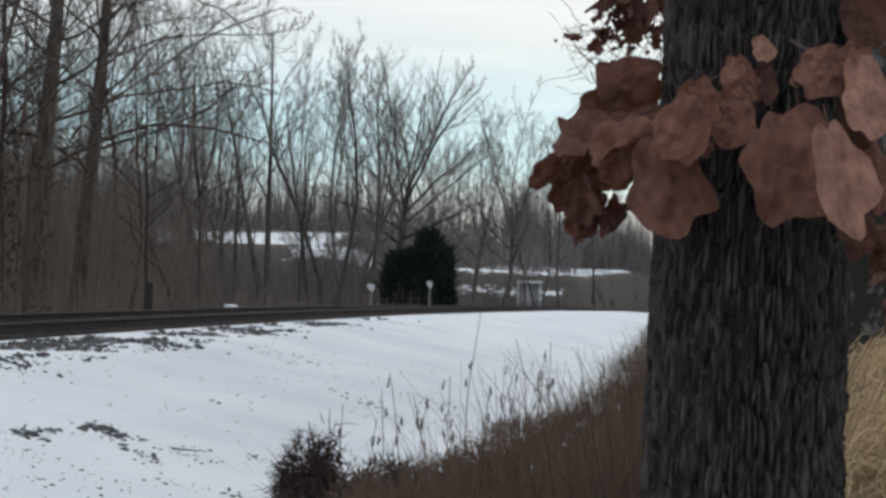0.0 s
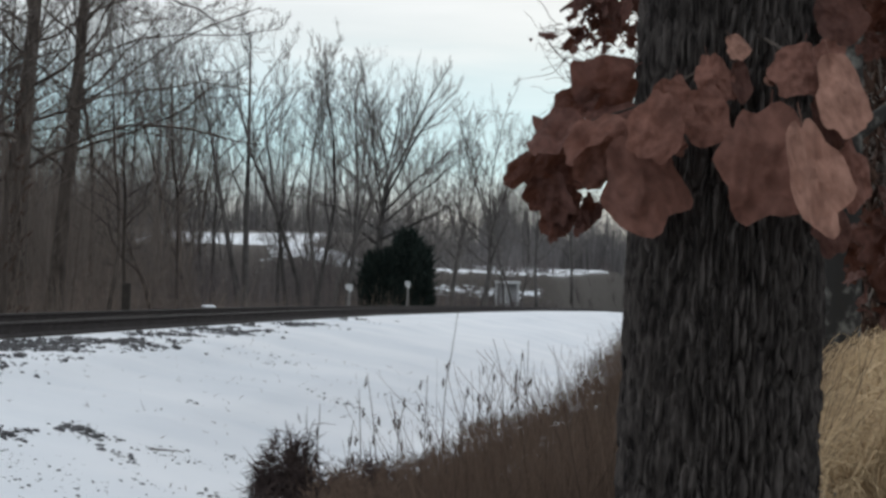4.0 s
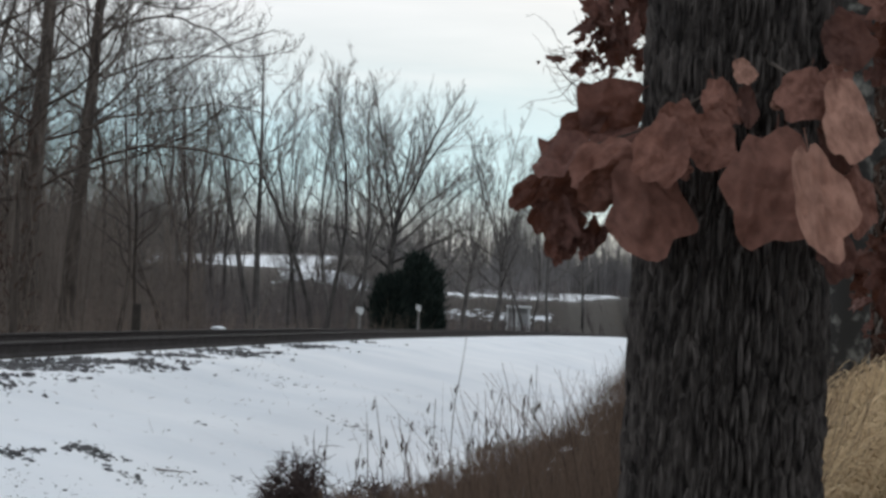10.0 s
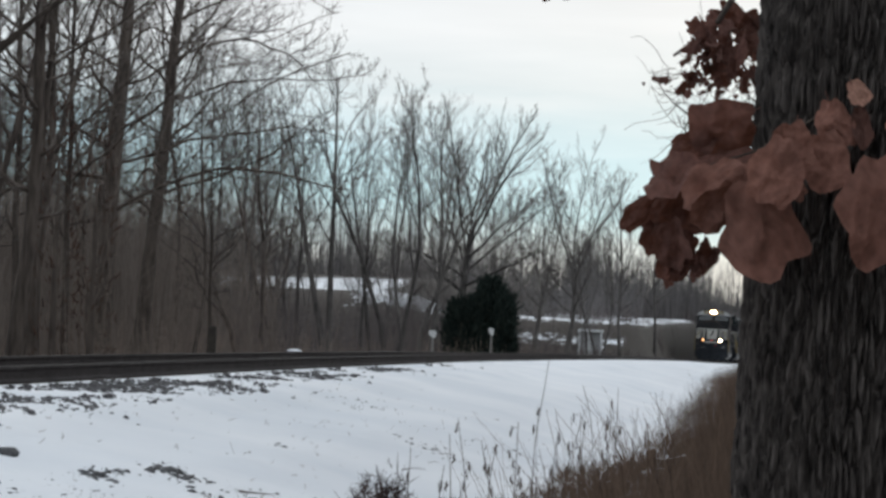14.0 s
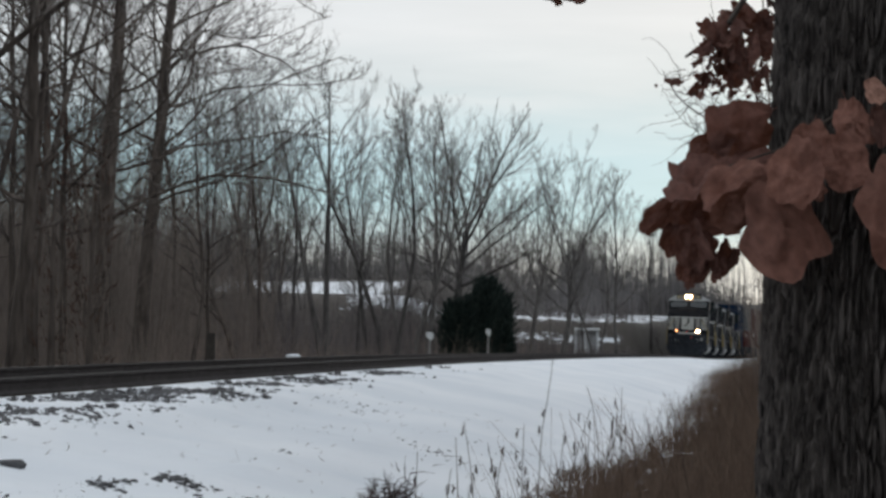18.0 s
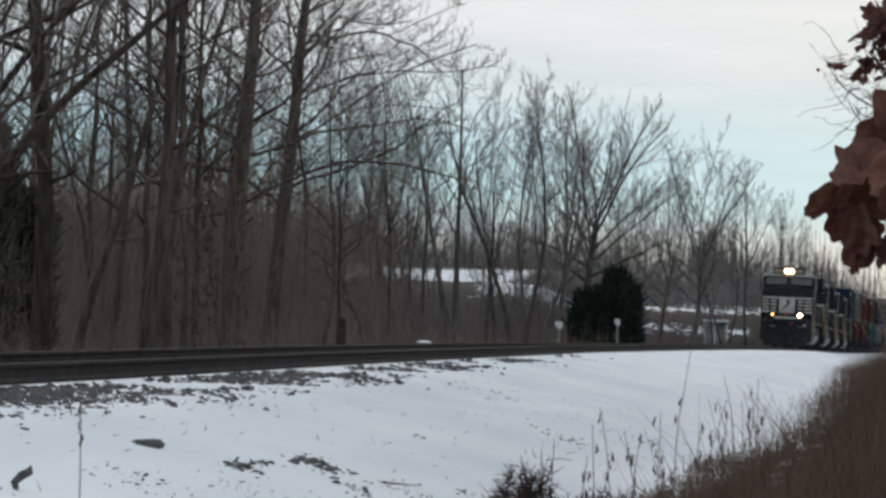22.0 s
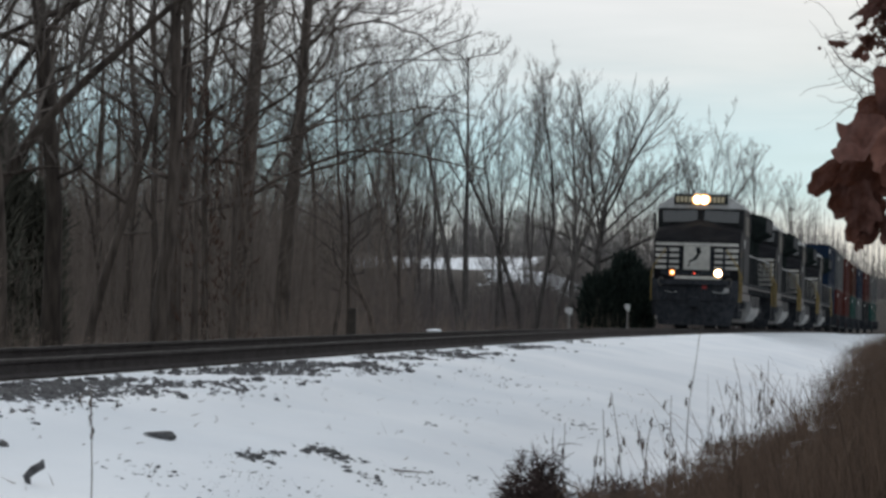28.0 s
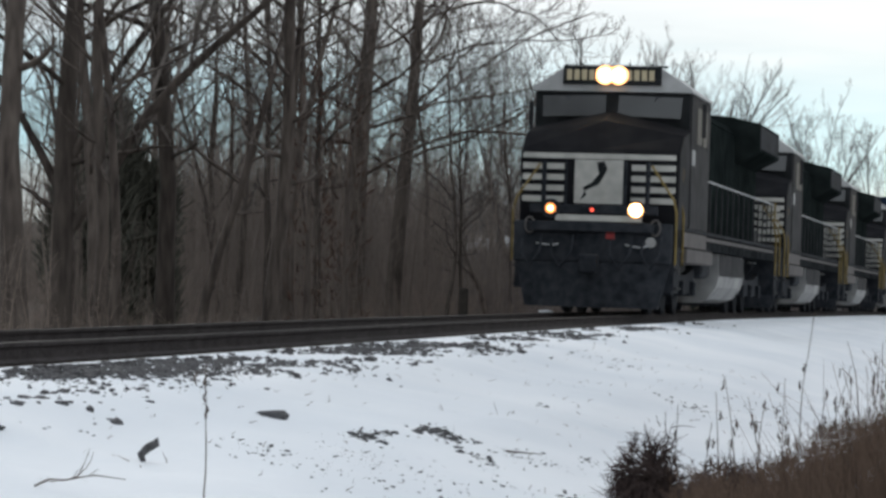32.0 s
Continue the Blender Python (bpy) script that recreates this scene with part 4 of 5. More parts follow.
x, y, r = scatter(4800, 89, 0.064, 0.15, 110, 270, 8, 60)
thicket("near_bank_woods", x, y, r, 3.0, 7.6, 0.024, 0.09, 9, M_THICKET, "dark leafless brush and saplings on the near bank", 0.25, 2)
x, y, r = scatter(2400, 97, 0.087, 0.14, 52, 130, 8.2, 40)
thicket("bank_saplings", x, y, r, 2.0, 7.5, 0.013, 0.12, 10, M_THICKET, "brown leafless saplings on top of the near bank", 0.3, 3)
x, y, r = scatter(6000, 7, 0.04, 0.2, 60, 280, 5.2, 30)
keep = x - track_x(y) > bank_edge(y) + 0.3
x, y = x[keep], y[keep]
r = np.random.RandomState(27)
thicket("bank_brush", x, y, r, 0.25, 0.80, 0.008, 0.12, 9, M_SCRUB, "brown brush on the near bank along the track", 0.4, 3)

x, y, r = scatter(60000, 17, -0.08, 0.16, 11, 60, 6.9, 9.8, 1.7)
keep = (x - track_x(y) > bank_edge(y) + 0.1) & (x < 0.128 * y)
x, y = x[keep][:5200], y[keep][:5200]
r = np.random.RandomState(18)
thicket("bank_twigs", x, y, r, 0.14, 0.52, 0.0028, 0.22, 8, M_WEED, "tangled brown dead weeds on the near bank", 0.4, 3, "weeds")

# brown weeds and grass on the near bank
r = np.random.RandomState(8)
n = 30000
y = 10 + 120 * r.rand(n) ** 2.1
edge = bank_edge(y) + 0.2 * np.sin(1.1 * y)
s = np.minimum(edge + 3.0 * r.rand(n) ** 0.72, 9.5 + 1.2 * smooth(20, 40, y) - 0.6 * smooth(60, 110, y) - 0.3 * r.rand(n))
keep = track_x(y) + s < 0.132 * y + 0.1 * np.sin(5 * y)
y, s, edge = y[keep], s[keep], edge[keep]
n = len(y)
x = track_x(y) + s
h = (0.16 + 0.50 * r.rand(n) ** 1.3) * (0.5 + 1.1 * smooth(edge, edge + 1.7, s))
base = np.stack([x, y, land(x, y) - 0.03], -1)
lean = (r.normal(size=(n, 2)) * 0.27).clip(-0.55, 0.55)
stems("bank_weeds", base, base + np.stack([lean[:, 0] * h, lean[:, 1] * h, h], -1), 0.0016 + 0.0022 * r.rand(n), 0.14 * h * r.normal(size=n), M_WEED, "dense brown dead weeds and grass on the near bank", "weeds")

# sparse branching stalks along the edge of the snow
r = np.random.RandomState(28)
n = 2900
y = 17.0 + 15.0 * r.rand(n) ** 1.3
s = bank_edge(y) - 0.85 * r.rand(n) ** 1.6 + 0.38
x = track_x(y) + s
thicket("edge_weeds", x, y, r, 0.14, 0.44, 0.0028, 0.20, 8, M_WEED, "sparse brown branching weeds at the edge of the snow", 0.45, 3, "weeds")

# pale straw grass right of the oak
r = np.random.RandomState(9)
n = 15000
tuft = r.randint(0, 84, n)
ty, tu = 9.5 + 12 * r.rand(84) ** 1.1, 0.142 + 0.15 * r.rand(84)
y = ty[tuft] + 0.06 * r.normal(size=n)
x = tu[tuft] * ty[tuft] + 0.05 * r.normal(size=n)
base = np.stack([x, y, land(x, y) - 0.03], -1)
turn = 2 * np.pi * r.rand(n)
reach = (0.15 + 0.38 * r.rand(n)) * (0.7 + 0.5 * r.rand(84))[tuft]
high = (0.10 + 0.50 * r.rand(n)) * (0.6 + 0.7 * r.rand(84))[tuft]
stems("straw_grass", base, base + np.stack([reach * np.cos(turn), reach * np.sin(turn) - 0.05, high * 0.45], -1), 0.0028 + 0.0028 * r.rand(n), 0.20 * r.rand(n) + 0.5 * high, M_STRAW, "pale drooping straw grass tufts", "grass", 6, arch=True)

# ---- single weeds on the bank ----
M_DRY = material("dry_weed", (0.050, 0.038, 0.030), (0.15, 0.115, 0.09), 20.0, 0.9, bump=0.2)


def weed(x, y, height, heads, seed, bend=0.05):
    rg = random.Random(seed)
    root = tagged(new("dead_weed"), "tall dry weed stalk with withered seed heads in snow", "weed", "dead weeds on the bank")
    root.matrix_basis = pose(x, y, float(land(x, y)) - 0.02)
    pts, rr = grow(Vector((0, 0, 0)), Vector((rg.gauss(0, 0.08), 0, 1)), height, 0.0045, 0.0022, 7, bend, 0.02, rg)
    v, f = [], []
    tube(pts, rr, 5, v, f)
    put("stalk", mesh("stalk", v, f, True), M_DRY, root)
    for k in range(heads):
        p, d = along(pts, rg.uniform(0.45, 0.98))
        q = p + Vector((rg.gauss(0, 0.03), rg.gauss(0, 0.03), rg.uniform(-0.01, 0.04)))
        v, f = [], []
        drop = [p, q] + [q + Vector((rg.gauss(0, 0.005), rg.gauss(0, 0.004), -0.016 * k)) for k in range(1, 6)]
        tube(drop, [0.0014, 0.0018, 0.006, rg.uniform(0.003, 0.011), rg.uniform(0.005, 0.012), rg.uniform(0.002, 0.008), 0.001], 5, v, f)
        put("seed_head", mesh("seed_head", v, f), M_DRY, root)


for i, (x, y, hgt, heads) in enumerate(((-0.50, 19.6, 0.42, 2), (-0.07, 20.0, 0.62, 4), (0.245, 20.6, 0.55, 8), (0.385, 21.5, 1.02, 2), (-0.29, 19.8, 0.30, 4), (0.95, 24.0, 0.75, 0), (1.10, 24.5, 0.70, 1), (0.85, 21.5, 0.62, 9), (-0.19, 20.3, 0.5, 2),
                                         (0.10, 20.4, 0.45, 5), (-2.83, 14.4, 0.5, 4), (0.62, 22.0, 0.6, 7), (0.70, 21.0, 0.5, 6), (0.50, 20.2, 0.5, 3), (0.05, 18.6, 0.45, 2), (1.25, 26, 0.6, 3))):
    weed(x, y, hgt + 0.28 * (heads != 4 or x > -3), heads, 60 + i)

M_DARKTWIG = island_material("dark_shrub_stems", ((0.030, 0.022, 0.021), (0.105, 0.076, 0.070), (0.064, 0.046, 0.043)))
# dark shrub at the foot of the bank
shrub = tagged(new("dead_shrub"), "dark tangled dead shrub at the foot of the snowy bank", "shrub")
shrub.matrix_basis = pose(-0.68, 19.0, float(land(-0.68, 19.0)) - 0.03) @ Matrix.Scale(1.4, 4)
r = np.random.RandomState(12)
for name, cx, wide, tall, n in (("stem_mass", -0.02, 0.16, 0.41, 2400), ("stem_mass", 0.07, 0.10, 0.46, 700), ("stem_mass", 0.36, 0.19, 0.29, 1900), ("stem_mass", 0.18, 0.2, 0.20, 1000)):
    a, q = 2 * np.pi * r.rand(n), r.rand(n) ** 0.5
    up = np.sqrt(np.maximum(1 - q * q, 0)) * tall * (0.78 + 0.22 * np.sin(5 * a + 3 * q)) * r.rand(n) ** 0.45
    b = np.stack([cx + wide * q * np.cos(a), 0.8 * wide * q * np.sin(a), up], -1)
    w = r.normal(size=(n, 3)) + np.stack([0.5 * np.cos(a), 0.5 * np.sin(a), 0.3 + 0 * a], -1)
    hh = 0.015 + 0.036 * r.rand(n)
    stems(name, b, b + w * hh[:, None], 0.0032 * np.ones(n), 0.3 * hh * r.normal(size=n), M_DARKTWIG, "", "", 3, thing=shrub)

# ---- stones, clods and sticks on the snow ----
M_CLOD = material("frozen_earth", (0.030, 0.030, 0.032), (0.120, 0.118, 0.122), 30.0, 0.95, bump=0.8)


def stones(name, x, y, size, mat, label, category, seed, flat=0.6, lift=0.15):
    """Rough stones bedded in the ground, as one mesh."""
    r = np.random.RandomState(seed)
    bm = bmesh.new()
    bmesh.ops.create_icosphere(bm, subdivisions=1, radius=1.0)
    bv = np.array([v.co[:] for v in bm.verts])
    bf = np.array([[v.index for v in f.verts] for f in bm.faces])
    bm.free()
    n, k = len(x), len(bv)
    shape = bv[None] * (1 + 0.35 * r.normal(size=(n, k, 1)).clip(-1.4, 1.4)) * (size[:, None, None] * np.stack([0.7 + 0.8 * r.rand(n), 0.7 + 0.8 * r.rand(n), flat * (0.5 + 0.8 * r.rand(n))], -1)[:, None])
    v = shape + np.stack([x, y, land(x, y) + size * lift], -1)[:, None]
    f = bf[None] + (k * np.arange(n))[:, None, None]
    return tagged(put(name, mesh(name, v.reshape(-1, 3), f.reshape(-1, 3).tolist()), mat), label, category, kind="stuff")


r = np.random.RandomState(14)
n = 17000
y = 14 + 66 * r.rand(n) ** 1.7
s = 1.50 + np.abs(r.normal(size=n)) * 0.62
patchy = 1.5 * bumps(s * 6.0 + 40, y * 2.4) + 0.8 * bumps(s * 15.0 + 7, y * 5.0) + 0.7 * r.normal(size=n)
keep = (s < 3.3) & (patchy > 1.6 * (s - 2.15) + 0.12 * np.maximum(y - 30, 0))
stones("loose_ballast", (track_x(y) + s)[keep], y[keep], 0.010 + 0.030 * r.rand(keep.sum()) ** 2.0, M_BALLAST, "dark loose ballast stones showing through the snow", "stones", 15)
n = 9000
y = 14 + 110 * r.rand(n) ** 1.6
s = r.uniform(0.9, 1.24, n)
me_x = track_x(y) + s
z_over = rail_z(y) - 0.20
stones("ballast_edge", me_x, y, 0.025 + 0.02 * r.rand(n), M_BALLAST, "crushed stone along the edge of the track bed", "stones", 16, 0.8, 0.9)


def clod_patch(u, y, across, count, seed, big=0.03):
    r = np.random.RandomState(seed)
    count, across = int(count * 2.4), across * 1.25
    x0 = u * y
    x = x0 + across * r.normal(size=count)
    yy = y + across * 2.2 * r.normal(size=count) - 0.8 * (x - x0)
    stones("earth_clods", x, yy, big * (0.12 + 0.6 * r.rand(count) ** 2.5), M_CLOD, "dark frozen clods of earth on the snow", "clods", seed, 0.55)


for i, (u, y, across, count, big) in enumerate(((-0.1085, 20.2, 0.09, 60, 0.050), (-0.137, 19.2, 0.06, 34, 0.046), (-0.1285, 19.6, 0.035, 16, 0.03), (-0.0935, 19.4, 0.05, 16, 0.026), (-0.0725, 26.0, 0.05, 10, 0.024), (-0.0613, 18.9, 0.05, 16, 0.034),
                                               (-0.175, 17.2, 0.10, 26, 0.022), (-0.150, 17.0, 0.14, 22, 0.018), (-0.143, 18.2, 0.15, 30, 0.014), (-0.085, 20.3, 0.10, 22, 0.02), (-0.21, 21, 0.2, 50, 0.035), (-0.24, 19.5, 0.22, 60, 0.04), (-0.185, 23, 0.2, 40, 0.03),
                                               (-0.02, 30, 0.15, 24, 0.03), (-0.045, 36, 0.2, 26, 0.03), (0.005, 33, 0.14, 16, 0.03), (-0.10, 16.4, 0.12, 24, 0.018), (-0.12, 28, 0.3, 14, 0.02), (-0.118, 18.2, 0.12, 14, 0.022), (-0.128, 17.6, 0.14, 14, 0.02), (-0.105, 17.8, 0.12, 12, 0.02), (-0.087, 18.6, 0.10, 10, 0.02), (-0.055, 21.5, 0.05, 12, 0.026), (-0.068, 20.6, 0.08, 12, 0.022))):
    clod_patch(u, y, across, count, 100 + i, big)


r = np.random.RandomState(70)
n = 260
y = 14 + 26 * r.rand(n)
s = 2.6 + 4.2 * r.rand(n)
x = track_x(y) + s
base = np.stack([x, y, land(x, y)], -1)
way = r.normal(size=(n, 3)) * (0.035, 0.035, 0.01) + (0, 0, 0.02)
stems("snow_stubble", base, base + way * (0.4 + r.rand(n))[:, None], 0.0035 * np.ones(n), 0.01 * r.normal(size=n), M_WEED, "short dead grass poking through the snow", "grass", 3)


def stick(x, y, length, turn, r0, label, bend=0.12, seed=1, arms=2, name="fallen_stick", rise=0.02):
    rg = random.Random(seed)
    root = tagged(new(name), label, "stick", "sticks on the snow")
    root.matrix_basis = Matrix.Translation((x, y, float(land(x, y)) + r0 * 0.7)) @ Matrix.Rotation(turn, 4, "Z")
    pts, rr = grow(Vector((0, 0, 0)), Vector((1, 0, rise)), length, r0, r0 * 0.35, 6, bend, 0.0, rg)
    v, f = [], []
    tube(pts, rr, 6, v, f)
    put("stem", mesh("stem", v, f, True), M_DRY, root)
    for _ in range(arms):
        p, d = along(pts, rg.uniform(0.3, 0.8))
        q, qr = grow(p, side_way(d, 0.6, rg), length * 0.35, r0 * 0.5, r0 * 0.2, 4, bend, 0.1, rg)
        v, f = [], []
        tube(q, qr, 4, v, f)
        put("arm", mesh("arm", v, f, True), M_DRY, root)


stick(-1.98, 24.0, 0.55, -2.0, 0.006, "thin crooked fallen branch lying on the snow", 0.25, 3, 3)
stick(-1.75, 20.4, 0.42, -0.9, 0.008, "dark fallen twig half buried in snow", 0.15, 4, 1)
stick(-3.62, 14.0, 0.5, 0.35, 0.006, "bare fallen branch lying on the snow", 0.2, 5, 4, rise=0.25)
stick(-3.05, 14.3, 0.45, -0.4, 0.008, "bare fallen branch lying on the snow", 0.2, 6, 3)
board = tagged(new("wood_scrap"), "grey weathered wedge of scrap wood on snow", "wood scrap")
board.matrix_basis = Matrix.Translation((-3.33, 19.6, float(land(-3.33, 19.6)) + 0.02)) @ Euler((0.1, 0.06, -0.25)).to_matrix().to_4x4() @ Matrix.Scale(0.88, 4)
part("board", prism(bmesh.new(), ((-0.13, 0.010), (0.02, -0.02), (0.11, -0.03), (0.125, 0.0), (0.08, 0.035), (0.0, 0.03)), -0.05, 0.05), M_CLOD, board)
chunk = tagged(new("bark_chunk"), "curved dark piece of broken bark standing in snow", "bark piece")
chunk.matrix_basis = Matrix.Translation((-3.43, 15.9, float(land(-3.43, 15.9)) - 0.01)) @ Matrix.Scale(1.1, 4)
v, f = [], []
tube([Vector((-0.03, 0, 0)), Vector((-0.045, 0, 0.05)), Vector((-0.01, 0, 0.085)), Vector((0.035, 0, 0.11)), Vector((0.04, 0, 0.14))], [0.012, 0.022, 0.024, 0.022, 0.004], 7, v, f)
put("bark", mesh("bark", v, f), M_CLOD, chunk)

# ---- evergreens ----
M_CEDAR = island_material("dull_cedar", ((0.050, 0.050, 0.041), (0.115, 0.112, 0.092), (0.080, 0.079, 0.064)))
M_GREEN = island_material("dark_evergreen", ((0.011, 0.017, 0.015), (0.034, 0.047, 0.040), (0.020, 0.029, 0.025)))


def evergreen(x, y, lobes, label, spray, seed, mat=None, name="evergreen_bush", category="bush"):
    """Upright lobes of many small sprays round a woody stem. lobes: offset, radius, height."""
    root = tagged(new(name), label, category)
    root.matrix_basis = pose(x, y, float(land(x, y)) - 0.05)
    r = np.random.RandomState(seed)
    for ox, oy, rad, high, n in lobes:
        t = r.rand(n)
        prof = np.where(t < 0.55, 0.85 + 0.15 * np.sin(t * 5), np.sqrt(np.clip(1 - ((t - 0.55) / 0.45) ** 2, 0, 1)) * 0.95)
        a = 2 * np.pi * r.rand(n)
        d = rad * prof * (0.55 + 0.5 * r.rand(n)) * (1 + 0.12 * np.sin(3 * a + 9 * t))
        b = np.stack([ox + d * np.cos(a), oy + d * np.sin(a), 0.05 + t * high], -1)
        w = np.stack([0.5 * np.cos(a), 0.5 * np.sin(a), 0.9 + 0 * a], -1) + 0.35 * r.normal(size=(n, 3))
        ln = spray * (0.5 + r.rand(n))
        stems("foliage", b, b + w * ln[:, None], spray * 0.16 * (0.6 + r.rand(n)), 0.1 * ln * r.normal(size=n), mat or M_GREEN, "", "", 3, thing=root)
        v, f = [], []
        tube([Vector((ox, oy, 0)), Vector((ox, oy, high * 0.8))], [0.09, 0.02], 6, v, f)
        put("stem", mesh("stem", v, f), M_BARK, root)
    return root


evergreen(-0.5, 135, ((-1.05, 0, 0.62, 2.75, 2600), (0.42, 0.2, 0.85, 3.85, 3600), (-0.35, -0.3, 0.62, 2.9, 2400), (1.05, 0.3, 0.62, 3.1, 1800)), "dense dark evergreen shrubs grown together beside the track", 0.30, 31)
evergreen(-13.3, 58, ((0, 0, 0.75, 4.7, 4200), (0.75, 1, 0.6, 3.4, 2400), (-0.75, 1, 0.7, 3.6, 2600)), "dark cedar among the bare trees", 0.26, 32, M_CEDAR, name="cedar", category="tree")
M_DEADLEAF = island_material("clinging_dead_leaves", ((0.035, 0.020, 0.016), (0.090, 0.052, 0.038), (0.060, 0.034, 0.026)))
evergreen(-7.6, 49, ((0, 0, 0.5, 4.8, 300), (0.6, 0.5, 0.4, 4.4, 160)), "young tree keeping its withered brown leaves", 0.10, 33, M_DEADLEAF, "leafy_sapling", "tree")
evergreen(4.3, 22, ((0, 0, 1.5, 6.0, 2600), (1.8, 1.5, 1.4, 5.2, 2000)), "young oak keeping its withered brown leaves", 0.16, 34, M_DEADLEAF, "leafy_sapling", "tree")
evergreen(5.6, 27, ((0, 0, 1.6, 6.5, 2600), (1.6, -1.0, 1.5, 5.5, 2000), (-1.5, 2, 1.3, 6.0, 1800)), "young oak keeping its withered brown leaves", 0.18, 35, M_DEADLEAF, "leafy_sapling", "tree")
second = tagged(new("lichened_tree"), "dark tree trunk with pale lichen behind straw grass", "tree")
v, f = [], []
tube([Vector((0, 0, -0.2)), Vector((0.02, 0, 1.0)), Vector((0.0, 0, 3.0)), Vector((0.1, 0, 7.0))], [0.19, 0.155, 0.14, 0.10], 14, v, f)
M_LICHEN = material("lichened_bark", (0.020, 0.017, 0.015), (0.20, 0.19, 0.17), 11.0, 0.95, bump=0.8, spread=(0.5, 0.66))
put("trunk", mesh("trunk", v, f, True), M_LICHEN, second)
for a, z, ln in ((0.6, 1.9, 1.6), (2.6, 2.4, 1.8), (4.4, 3.1, 1.5)):
    pts, rr = grow(Vector((0.02, 0, z)), Vector((math.cos(a), math.sin(a), 0.7)), ln, 0.07, 0.015, 7, 0.12, 0.05, rng)
    v, f = [], []
    tube(pts, rr, 7, v, f)
    put("limb", mesh("limb", v, f, True), M_LICHEN, second)
second.matrix_basis = pose(3.05, 19.5, float(land(3.05, 19.5)))

# ---- small things beyond the track ----
M_WHITE = material("weathered_white_paint", (0.52, 0.53, 0.54), (0.78, 0.79, 0.80), 12.0, 0.7, bump=0.2)
M_WOOD = material("dark_weathered_wood", (0.020, 0.016, 0.014), (0.07, 0.058, 0.048), 10.0, 0.9, bump=0.4)


M_POST = material("weathered_grey_post", (0.20, 0.195, 0.19), (0.36, 0.35, 0.34), 12.0, 0.85, bump=0.2)


def marker(x, y, high, head, label):
    root = tagged(new("marker_post"), label, "post", "trackside marker posts")
    root.matrix_basis = pose(x, y, float(land(x, y)) - 0.05)
    part("post", prism(bmesh.new(), ((-0.06, 0), (0.06, 0), (0.045, high), (-0.03, high * 1.02)), -0.05, 0.05), M_POST, root)
    part("head", prism(bmesh.new(), ((-head, high + 0.10), (head * 0.3, high - 0.06), (head * 0.9, high + 0.04), (head * 0.9, high + 0.26), (0.0, high + 0.30), (-head, high + 0.28)), -0.06, 0.06), M_WHITE, root, "snow-capped white head")
    return root


marker(0.02, 130, 1.36, 0.13, "white trackside post with a pointed head")
marker(-2.50, 122.0, 1.22, 0.17, "small white box on a trackside post")
stub = tagged(new("wooden_post"), "short dark weathered wooden post", "post")
stub.matrix_basis = pose(-5.9, 60, float(land(-5.9, 60)) - 0.05)
part("post", block(bmesh.new(), -0.09, 0.09, -0.09, 0.09, 0, 0.95, 0.02), M_WOOD, stub)
M_SNOW = material("old_snow", (0.70, 0.73, 0.78), (0.86, 0.87, 0.90), 6.0, 0.85, bump=0.3)
lump = tagged(new("snow_lump"), "low lump of old snow beside the rails", "snow")
bm = bmesh.new()
bmesh.ops.create_icosphere(bm, subdivisions=3, radius=1.0, matrix=Matrix.Diagonal((0.16, 0.15, 0.045, 1)))
for q in bm.verts:
    q.co *= 1 + 0.18 * noise.noise(q.co * 9)
part("snow", bm, M_SNOW, lump, smooth=True)
lump.matrix_basis = pose(-4.03, 58.5, float(land(-4.03, 58.5)) + 0.27)
M_SHED = material("grey_shed_boards", (0.32, 0.32, 0.33), (0.48, 0.48, 0.49), 6.0, 0.85, bump=0.3, stretch=(3, 3, 0.3))
shed = tagged(new("white_shed"), "small white open shed on the far slope", "shed")
shed.matrix_basis = pose(7.95, 226, float(land(7.95, 226)) - 0.05)
box("roof", -1.0, 1.0, -0.9, 0.9, 2.55, 2.75, M_WHITE, shed, 0.03)
for x in (-1.0, -0.2, 0.75):
    box("post", x, x + 0.15, -0.7, -0.55, 0, 2.55, M_WHITE, shed)
box("back_wall", -0.9, 0.9, 0.6, 0.7, 0, 2.55, M_SHED, shed)
mast = tagged(new("radio_mast"), "thin distant steel mast with antennas", "mast")
mast.matrix_basis = pose(24.3, 420, float(land(24.3, 420)))
part("pole", rod(bmesh.new(), (0, 0, 0), (0, 0, 18.5 - float(land(24.3, 420))), 0.16, 6, 0.08), M_WOOD, mast)
part("antenna", rod(bmesh.new(), (-0.45, 0, 16.9 - float(land(24.3, 420))), (0.45, 0, 16.9 - float(land(24.3, 420))), 0.12, 5), M_WOOD, mast)


# ---- the train ----
M_BLACK = material("glossy_black_paint", (0.012, 0.013, 0.014), (0.040, 0.042, 0.044), 3.0, 0.45, bump=0.05, spec=0.0)
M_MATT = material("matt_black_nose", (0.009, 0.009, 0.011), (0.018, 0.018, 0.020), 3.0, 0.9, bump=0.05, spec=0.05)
M_HOOD = material("dusty_black_paint", (0.009, 0.012, 0.012), (0.026, 0.032, 0.031), 2.0, 0.7, bump=0.08, spec=0.0)
# Grimy black sides made greyer: the sky's sheen is put into the colour.
M_GREY = material("grimy_sky_sheen_grey", (0.030, 0.031, 0.034), (0.062, 0.061, 0.064), 2.5, 0.7, bump=0.05, spec=0.05)
M_STRIPE = material("dirty_white_stripe", (0.42, 0.41, 0.38), (0.62, 0.60, 0.56), 4.0, 0.7, bump=0.05, spec=0.2)
M_ROOFW = material("pale_cab_roof", (0.34, 0.34, 0.34), (0.52, 0.52, 0.52), 3.0, 0.7, bump=0.05, spec=0.2)
